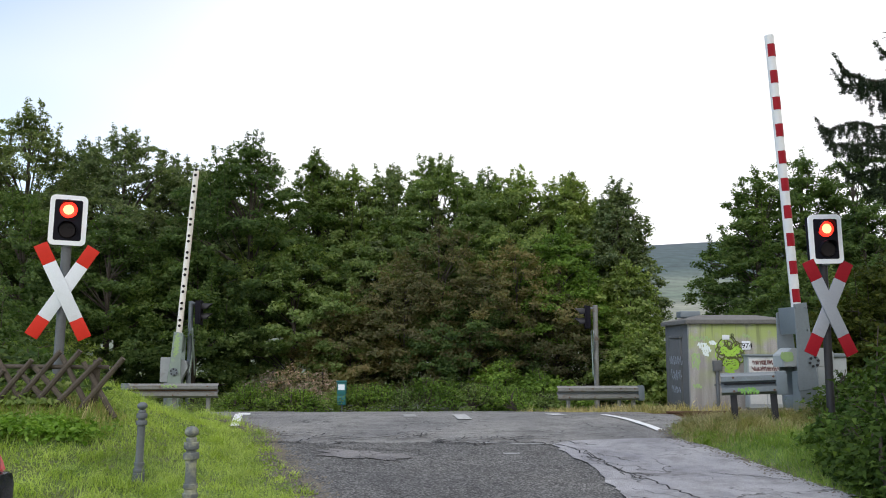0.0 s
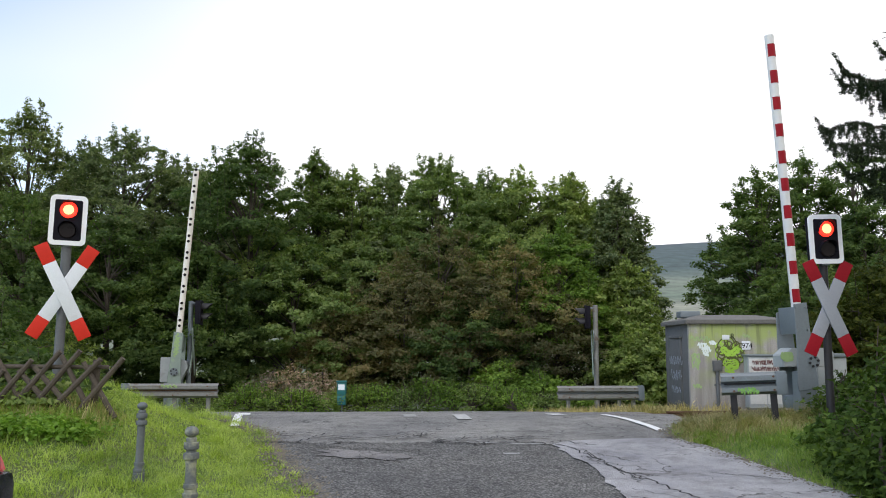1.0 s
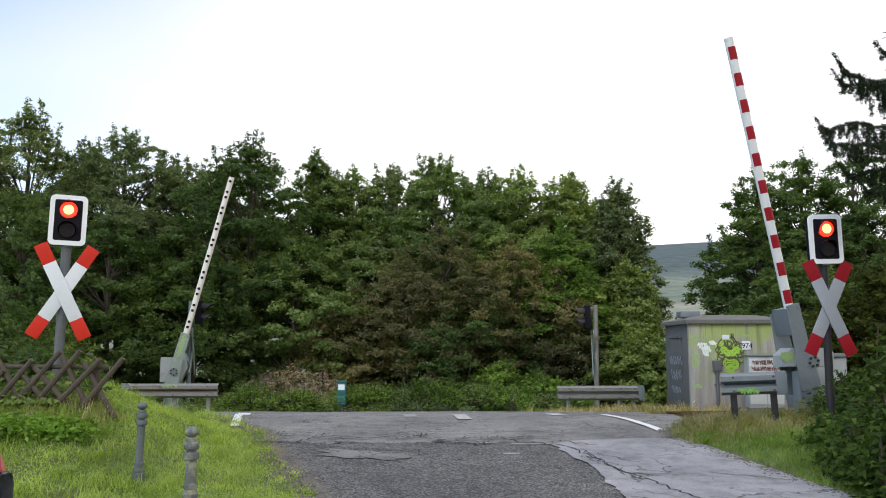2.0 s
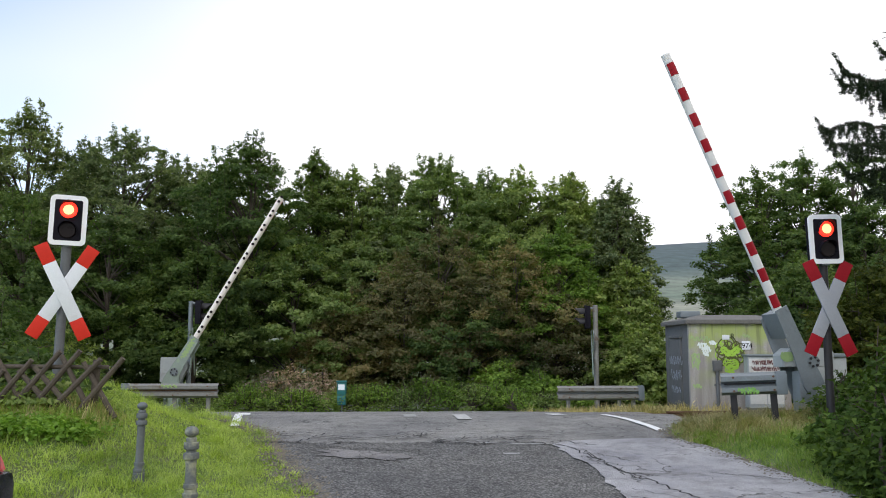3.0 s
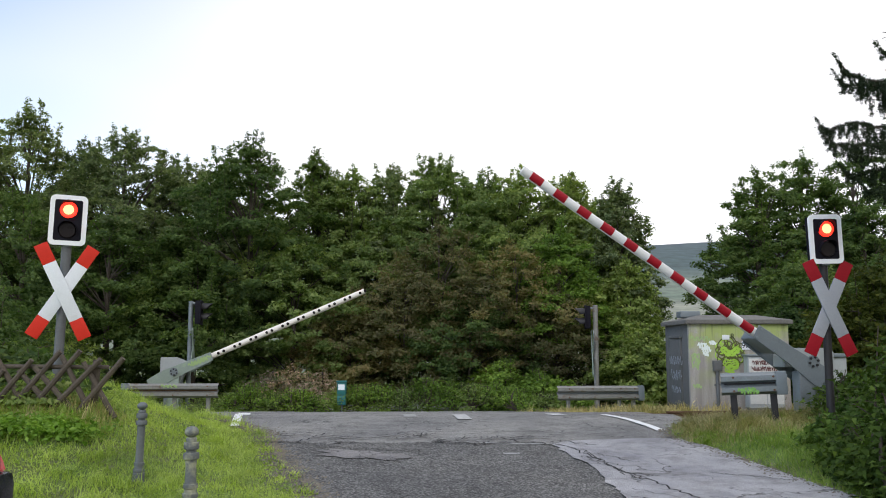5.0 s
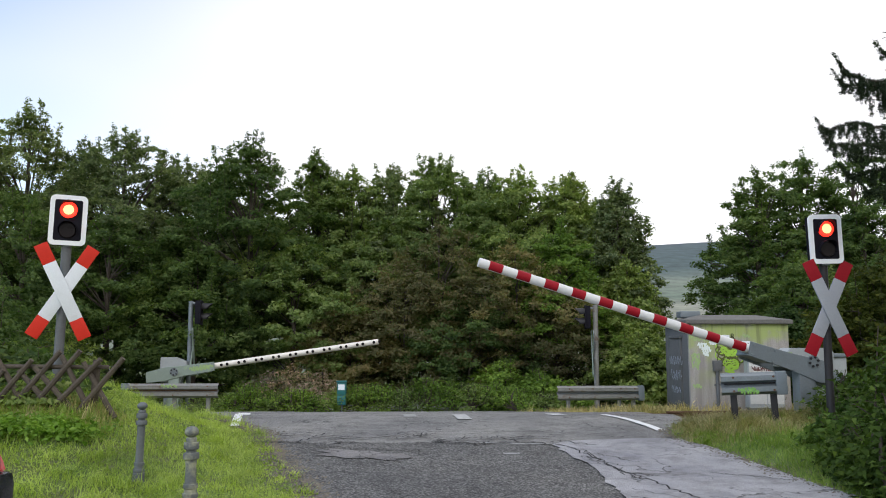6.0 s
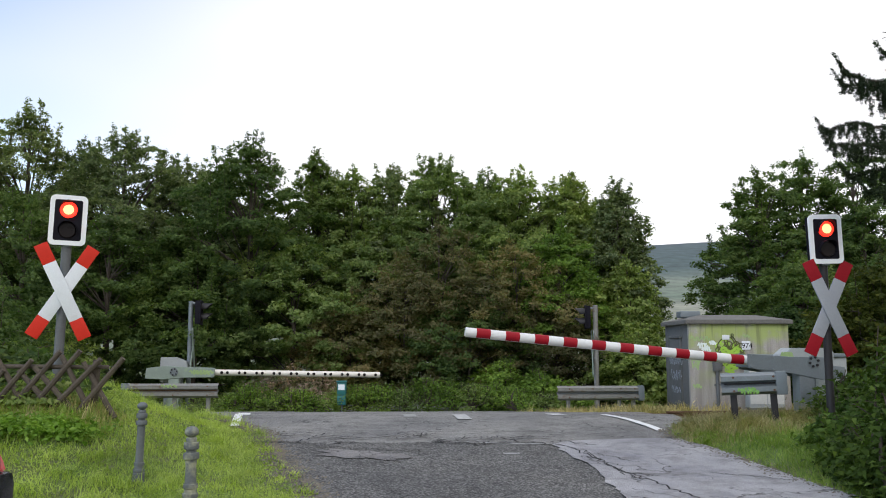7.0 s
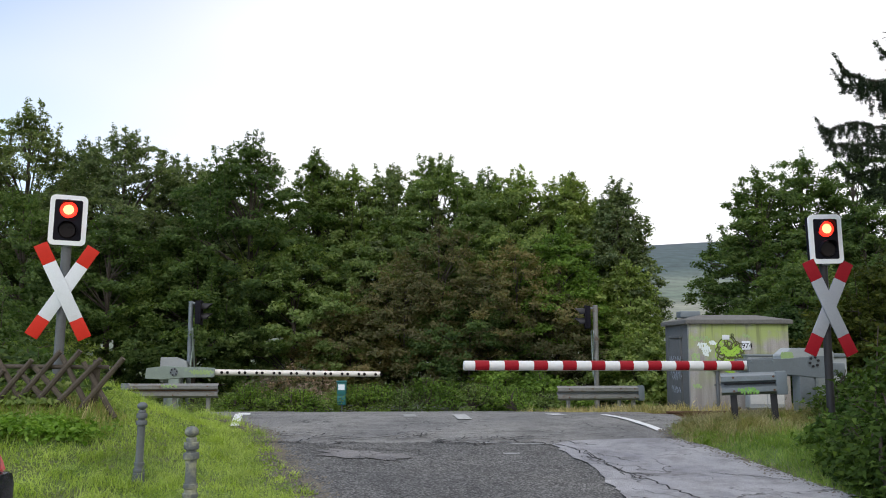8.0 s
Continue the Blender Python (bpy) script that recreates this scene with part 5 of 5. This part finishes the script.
for k, (x, y, h_, r_, lf) in enumerate([(-11.5, 21.5, 3.4, 1.9, L_DARK), (-11.4, 25.0, 2.6, 1.3, L_MID), (-13.5, 24, 4.5, 2.4, L_DARK), (-10.2, 17.5, 1.6, 1.2, L_DARK), (-8.4, 13.4, 1.1, 0.8, L_DARK), (-7.1, 13.2, 0.9, 0.7, L_DARK), (-6.3, 13.2, 0.6, 0.5, L_DARK), (-7.7, 12.1, 0.32, 0.3, L_MID), (-5.6, 12.1, 0.3, 0.22, L_MID)]):
    tree(x, y, h_, r_, 500 + k, lf, "leafy green shrub beside the railway", name="shrub", boughs=46, per=330, size=0.10, foot=0.02, group="shrubs behind the crossing", tops=5)
for k, (x, y, h_, r_) in enumerate([(-4.6, 26.4, 1.3, 0.6), (-3.8, 26.4, 1.2, 0.5), (-5.4, 26.4, 1.15, 0.55), (-4.2, 26.1, 1.0, 0.4)]):
    tree(x, y, h_, r_, 540 + k, L_PINK, "low shrub with faded pinkish blooms", name="shrub", boughs=26, per=260, size=0.08, foot=0.05, group="shrubs behind the crossing", tops=5)
tree(0.8, 28.4, 3.7, 2.0, 305, L_DARK, "dark green leafy bush under the brown one", name="shrub", boughs=50, per=560, size=0.10, foot=0.02, group="shrubs behind the crossing", tops=5, dome=2.1, tier=0.9)
for k, (x, y, h_, r_) in enumerate([(1.75, 26.5, 1.45, 0.7), (2.4, 26.6, 0.9, 0.55), (2.9, 26.2, 1.15, 0.7), (3.7, 26.0, 0.9, 0.55)]):
    tree(x, y, h_, r_, 560 + k, L_BRIGHT, "fresh green leafy bush before the brown one", name="shrub", boughs=30, per=300, size=0.10, foot=0.03, group="shrubs behind the crossing", tops=8)
rng_h = random.Random(3)
x = -6.8
k = 0
while x < 3.2:
    tall_ones = ss(-1.6, -0.6, x) * (1 - ss(2.2, 3.0, x))
    h_ = rng_h.uniform(0.5, 0.8) + 0.32 * tall_ones * rng_h.random()
    tree(x, 24.7 + rng_h.uniform(-0.3, 0.4), h_, rng_h.uniform(0.5, 0.75), 600 + k, L_BRIGHT if k % 3 else L_MID, "low bramble hedge plant behind the road", name="shrub", boughs=13, per=330, size=0.065, foot=0.02, group="hedge behind the crossing", tops=16, tier=0.4, pad=0.8)
    x += rng_h.uniform(0.5, 0.75)
    k += 1
# near shrubs by the apron: dark evergreens, and fresher leafy ones round the signal's foot
# the last two evergreens stand out of view, added to shade this side
for k, (x, y, h_, r_, lf) in enumerate([(5.15, 9.7, 1.7, 0.45, L_EVER), (5.7, 10.4, 1.65, 0.48, L_EVER), (4.75, 9.15, 0.8, 0.24, L_EVER), (4.85, 8.9, 1.1, 0.30, L_EVER), (5.45, 8.7, 1.8, 0.45, L_EVER), (6.6, 14.4, 0.7, 0.33, L_EVER), (7.1, 14.9, 0.8, 0.35, L_EVER), (7.6, 15.3, 0.9, 0.4, L_EVER), (5.15, 10.9, 0.45, 0.24, L_EVER), (5.05, 10.35, 0.6, 0.25, L_EVER), (4.95, 9.8, 0.7, 0.26, L_EVER), (6.6, 9.4, 2.6, 0.95, L_EVER), (7.1, 11.0, 3.0, 1.0, L_EVER)]):
    tree(x, y, h_, r_, 700 + k, lf, "dark evergreen leafy shrub beside the pavement", name="shrub", boughs=54, per=260, size=0.085, foot=0.0, group="shrubs beside the pavement", tops=4, pad=0.5)
for k, (x, y, h_, r_) in enumerate([(5.75, 11.9, 0.42, 0.26), (6.05, 11.6, 0.62, 0.32), (6.5, 11.9, 1.0, 0.42), (5.5, 11.0, 0.30, 0.22), (6.05, 10.8, 0.95, 0.38), (6.4, 13.4, 0.55, 0.32), (5.3, 10.4, 0.40, 0.24), (7.4, 12.8, 2.2, 0.6), (5.36, 11.9, 0.36, 0.2), (5.52, 12.15, 0.48, 0.22)]):
    tree(x, y, h_, r_, 740 + k, L_LEAF, "fresh green broad-leaved shrub round the signal foot", name="shrub", boughs=40, per=210, size=0.095, foot=0.0, group="shrubs beside the pavement", tops=6, pad=0.55)


# spruce whose boughs hang in from the side
def spruce(x, y, tall, radius, seed):
    rng = np.random.default_rng(seed)
    g = height(x, y)
    root = thing("spruce_tree", pose(x, y, g), "dark spruce with drooping needled boughs", "tree", "trees beside the road")
    bm = bmesh.new()
    limb(bm, [Vector((0, 0, tall * t)) for t in np.linspace(0, 1, 6)], 0.16, 0.02, 10)
    cent, outs = [], []
    # long boughs over the verge (reach, turn, heights along them), then whorls of shorter ones all the way up
    ALONG = (0.0, 0.4, 0.75, 0.85, 0.96, 1.0)
    long_boughs = ((2.36, 0.04, (6.30, 6.10, 5.85, 5.80, 5.72, 5.78)), (2.86, -0.03, (5.75, 5.50, 5.36, 5.38, 5.50, 5.68)), (3.00, 0.05, (5.70, 5.40, 5.25, 5.26, 5.24, 5.36)),
                   (3.18, -0.02, (5.00, 4.85, 4.70, 4.78, 4.66, 4.76)), (3.22, 0.04, (4.80, 4.60, 4.42, 4.42, 4.42, 4.55)), (2.84, -0.05, (4.45, 4.30, 4.14, 4.12, 4.04, 4.12)), (2.75, 0.06, (4.15, 4.00, 3.86, 3.84, 3.76, 3.84)))
    boughs = []
    z = 3.3
    while z < tall - 0.3:
        for j in range(7):
            a = 0.9 * j + z * 2.1 + rng.uniform(-0.2, 0.2)
            ln = min(1.0, 0.25 + z / 5.0) * radius * (1 - z / tall) ** 1.2 * rng.uniform(0.75, 1.1)
            boughs.append((z, min(ln, 2.0) if math.cos(a) < 0.2 else ln, a))
        z += rng.uniform(0.42, 0.62)
    def twig(q, d, sl, dense, sag=0.1):
        cnt = int(dense * sl) + 8
        u = rng.uniform(0, 1, (cnt, 1))
        cent.append(np.array(q) + np.array(d) * sl * u + np.array([0, 0, -sag]) * sl * u * u + rng.normal(size=(cnt, 3)) * 0.013)
        outs.append(np.tile(np.array(d) * 0.6, (cnt, 1)))

    for ln, da, zs in long_boughs:
        a = math.pi + da
        ts = np.linspace(0, 1, 25)
        pts = [Vector((math.cos(a) * ln * t, math.sin(a) * ln * t, z - g - 0.05)) for t, z in zip(ts, np.interp(ts, ALONG, zs))]
        limb(bm, pts, 0.03, 0.006, 5)
        for k in range(int(ln * 27)):
            t = (k + rng.uniform(0, 0.8)) / (ln * 27)
            f = min(23, int(t * 24))
            q = pts[f].lerp(pts[f + 1], t * 24 - f)
            side = rng.choice([-1, 1])
            hang = (0.09 + 0.75 * (1 - t)) * rng.uniform(0.5, 1.15)
            # side branchlet, with short twigs that hang from it
            reach = min(0.5, 0.05 + 1.3 * (1 - t)) * rng.uniform(0.2, 1.0)
            tip = q + Vector((math.cos(a) * 0.3 * reach, side * reach, -0.08 * reach))
            twig(q, tip - q, 1.0, 60 * reach)
            for h in range(2):
                twig(q.lerp(tip, rng.uniform(0.1, 1.0)), Vector((0.25 * math.cos(a) * rng.uniform(-1, 1), 0.15 * side, -1.0)).normalized(), min(0.32, hang), 330)
            twig(q, Vector((math.cos(a) * 0.9, side * 0.3, 0.35)).normalized(), 0.07, 330)
        twig(pts[-1], Vector((math.cos(a) * 0.5, 0.05, 0.9)).normalized(), 0.15, 420)
        twig(pts[-2], Vector((math.cos(a) * 0.9, -0.3, 0.1)).normalized(), 0.13, 420)
        twig(pts[-2], Vector((math.cos(a) * 0.6, 0.5, -0.5)).normalized(), 0.12, 420)
    for z, ln, a in boughs:
        pts = [Vector((math.cos(a) * ln * t, math.sin(a) * ln * t, z + ln * (-0.06 * t + 0.10 * t ** 5))) for t in np.linspace(0, 1, 9)]
        limb(bm, pts, 0.03, 0.006, 5)
        for k in range(int(ln * 5)):
            t = min(1.0, 0.15 + 0.85 * (k + rng.uniform(0, 0.7)) / (ln * 5))
            f = min(7, int(t * 8))
            for e in (-1, 1, 0):
                d = Vector((-math.sin(a) * e * 0.75 + math.cos(a) * 0.55, math.cos(a) * e * 0.75 + math.sin(a) * 0.55, rng.uniform(-1.0, 0.0))).normalized()
                twig(pts[f].lerp(pts[f + 1], t * 8 - f), d, rng.uniform(0.16, 0.5) * (1.25 - 0.85 * t), 55)
    part("trunk", bm, M_BARK, root, "dark bark trunk and limbs")
    mesh_part("needles", spray_mesh("needles", np.concatenate(cent), 0.045, rng, np.concatenate(outs), np.tile([0, 0, 0.3], (len(np.concatenate(cent)), 1)), 0.28), L_NEEDLE, root)


spruce(8.4, 11.4, 10.0, 7.3, 78)


# ---- grass ----
def blades(name, spots, lo, hi, width, material, label, seed, lean=0.35):
    rng = np.random.default_rng(seed)
    b = np.array(spots)
    n = len(b)
    tuft = np.array([noise.noise((p[0] * 3.1, p[1] * 3.1, seed)) for p in spots])
    swirl = np.array([noise.noise((p[0] * 1.3, p[1] * 1.3, seed + 5)) for p in spots])
    h_ = rng.uniform(lo, hi, n) * (0.55 + 1.15 * np.clip(tuft + 0.45, 0, 1.1))
    a = 9.0 * swirl + rng.normal(size=n) * 0.9
    d = np.stack([np.cos(a), np.sin(a), np.zeros(n)], 1)
    w = np.stack([-np.sin(a), np.cos(a), np.zeros(n)], 1) * (width * rng.uniform(0.6, 1.3, n))[:, None]
    ln = (lean * rng.uniform(0.2, 1.6, n) * h_)[:, None]
    up = np.zeros((n, 3))
    up[:, 2] = 1
    mid = b + up * (h_ * 0.6)[:, None] + d * ln * 0.35
    tip = b + up * h_[:, None] + d * ln
    p = np.stack([b - w, b + w, mid + w * 0.8, mid - w * 0.8, mid - w * 0.8, mid + w * 0.8, tip], 1)
    ob = mesh_part(name, polys(name, p.reshape(-1, 3), [4, 3], n), material, None)
    return tagged(ob, label, "grass", kind="stuff")


def scatter(n, x0, x1, y0, y1, keep, seed, clump=1.3):
    rng = random.Random(seed)
    out = []
    while len(out) < n:
        x, y = rng.uniform(x0, x1), rng.uniform(y0, y1)
        if keep(x, y) and noise.noise((x * clump, y * clump, seed)) + rng.uniform(-0.6, 0.6) > -0.35:
            out.append((x, y, ground_z(x, y) - 0.01))
    return out


def left_verge(x, y):
    return x < rl(y) + 0.07 + 0.17 * noise.noise((x * 3.3, y * 3.3, 8))


def pebbles(name, spots, lo, hi, material, label, seed):
    """Loose stones: squashed eight-sided bits."""
    rng = np.random.default_rng(seed)
    b = np.array(spots)
    n = len(b)
    s = rng.uniform(lo, hi, n)[:, None]
    a = rng.uniform(0, 6.28, n)
    u = np.stack([np.cos(a), np.sin(a), np.zeros(n)], 1) * s
    v = np.stack([-np.sin(a), np.cos(a), np.zeros(n)], 1) * s * 0.7
    top = np.zeros((n, 3))
    top[:, 2] = 0.6 * s[:, 0]
    ring = [b + u, b + v, b - u, b - v]
    lid = [b + 0.5 * r_ + top - 0.5 * b for r_ in (u + b, v + b, b - u, b - v)]
    p = np.empty((n * 5, 4, 3))
    for k in range(4):
        j = (k + 1) % 4
        p[k::5, 0], p[k::5, 1], p[k::5, 2], p[k::5, 3] = ring[k], ring[j], lid[j], lid[k]
    p[4::5, 0], p[4::5, 1], p[4::5, 2], p[4::5, 3] = lid[0], lid[1], lid[2], lid[3]
    return tagged(mesh_part(name, quads(name, p), material, None), label, "gravel", kind="stuff")


def right_verge(x, y):
    return x > rr(y) - 0.02 + 0.14 * noise.noise((x * 3.3, y * 3.3, 9))


blades("grass", scatter(120000, -9.5, -1.1, 5.5, 18.5, left_verge, 1), 0.03, 0.09, 0.0040, L_GRASS, "lush green uneven grass on the bank", 1, 1.2)
blades("grass", scatter(12000, -9.5, -2.4, 7.0, 19.5, left_verge, 2, 1.6), 0.08, 0.20, 0.0038, L_GRASS, "taller green grass tufts on the bank", 2, 1.1)
blades("grass", scatter(34000, 3.6, 7.5, 7.0, 15.0, right_verge, 3), 0.04, 0.14, 0.0038, L_VERGE, "greyish green grass on the verge by the apron", 3, 1.3)
blades("straw_grass", scatter(19000, 3.7, 8.5, 11.8, 15.6, lambda x, y: right_verge(x, y) and random.random() < ss(12.5, 14.6, y), 4), 0.08, 0.22, 0.004, L_STRAW, "dry straw-coloured grass by the barrier", 4, 1.2)
blades("straw_grass", scatter(9000, 1.8, 9.0, 19.3, 22.5, lambda x, y: x > 1.8 + (22.5 - y) * 0.3, 5), 0.06, 0.22, 0.008, L_STRAW, "dry straw-coloured grass along the track", 5, 0.6)
# broad weeds on the bank
rng_w = np.random.default_rng(9)
cent = []
for k in range(210):
    x, y = rng_w.uniform(-7.9, -4.0), rng_w.uniform(10.15, 10.95)
    if noise.noise((x * 0.9, y * 0.9, 4)) < 0.0:
        continue
    cnt = 70
    cent.append(np.array([x, y, height(x, y) + 0.07]) + rng_w.normal(size=(cnt, 3)) * np.array([0.16, 0.16, 0.055]))
clover = np.array(scatter(36000, -8.0, -1.2, 5.5, 14.0, left_verge, 21, 2.2)) + rng_w.uniform(0, 1, (36000, 3)) * np.array([0.03, 0.03, 0.06])
tagged(mesh_part("clover", leaf_mesh("clover", clover, 0.032, rng_w, up=0.85, slim=0.9), L_GRASS, None), "small-leaved green clover among the grass", "clover", kind="stuff")
tagged(mesh_part("weeds", leaf_mesh("weeds", np.concatenate(cent), 0.075, rng_w, up=0.7), L_WEED, None), "broad-leaved green weeds on the bank", "weeds", kind="stuff")

rng_g = random.Random(31)
edge = []
for k in range(2600):
    y = rng_g.uniform(8.0, 16.5)
    x = rl(y) + rng_g.gauss(0.08, 0.13)
    edge.append((x, y, surface_z(x, y) + (0.012 if y < 13 else 0.002)))
for k in range(1200):
    y = rng_g.uniform(8.5, 16.0)
    x = rr(y) + rng_g.gauss(-0.05, 0.10)
    edge.append((x, y, surface_z(x, y) + 0.02))
pebbles("gravel", edge, 0.008, 0.026, M_GRAVEL, "brown-grey gravel crumbs along the road edge", 3)

blades("straw_grass", scatter(2600, -8.6, -4.3, 11.0, 11.9, left_verge, 41), 0.08, 0.22, 0.005, L_STRAW, "dry grass stalks along the fence foot", 41, 0.6)
blades("grass", scatter(3500, -8.6, -4.3, 10.9, 11.9, left_verge, 42), 0.07, 0.18, 0.006, L_GRASS, "long green grass along the fence foot", 42, 0.7)


# ---- what moves: the two booms sink ----
def motions():
    hub_r, hub_l = 1.31 - gR, 0.972 - gL
    right = [(0.0, 86.85), (1.0, 86.85), (1.2, 86.6), (1.5, 84.39), (3.0, 67.09), (3.5, 60.06), (4.0, 51.47), (4.5, 43.05), (4.7, 39.52), (5.8, 19.7), (6.0, 16.89), (6.5, 10.83), (7.0, 5.49), (7.5, 1.2), (7.7, 0.3), (8.0, 0.21)]
    left = [(0.0, 86.09), (1.0, 86.09), (1.2, 85.6), (1.5, 82.62), (2.8, 63.85), (3.0, 60.64), (3.5, 52.06), (4.0, 42.13), (4.5, 32.94), (4.7, 29.21), (5.8, 10.93), (6.0, 8.47), (6.5, 3.62), (7.0, -1.1), (7.2, -0.94), (8.0, -0.94)]
    walk(right_boom, [(t, pose(0, 0, hub_r, 0, a, 0)) for t, a in right])
    walk(left_boom, [(t, pose(0, 0, hub_l, 0, -a, 0)) for t, a in left])


motions()
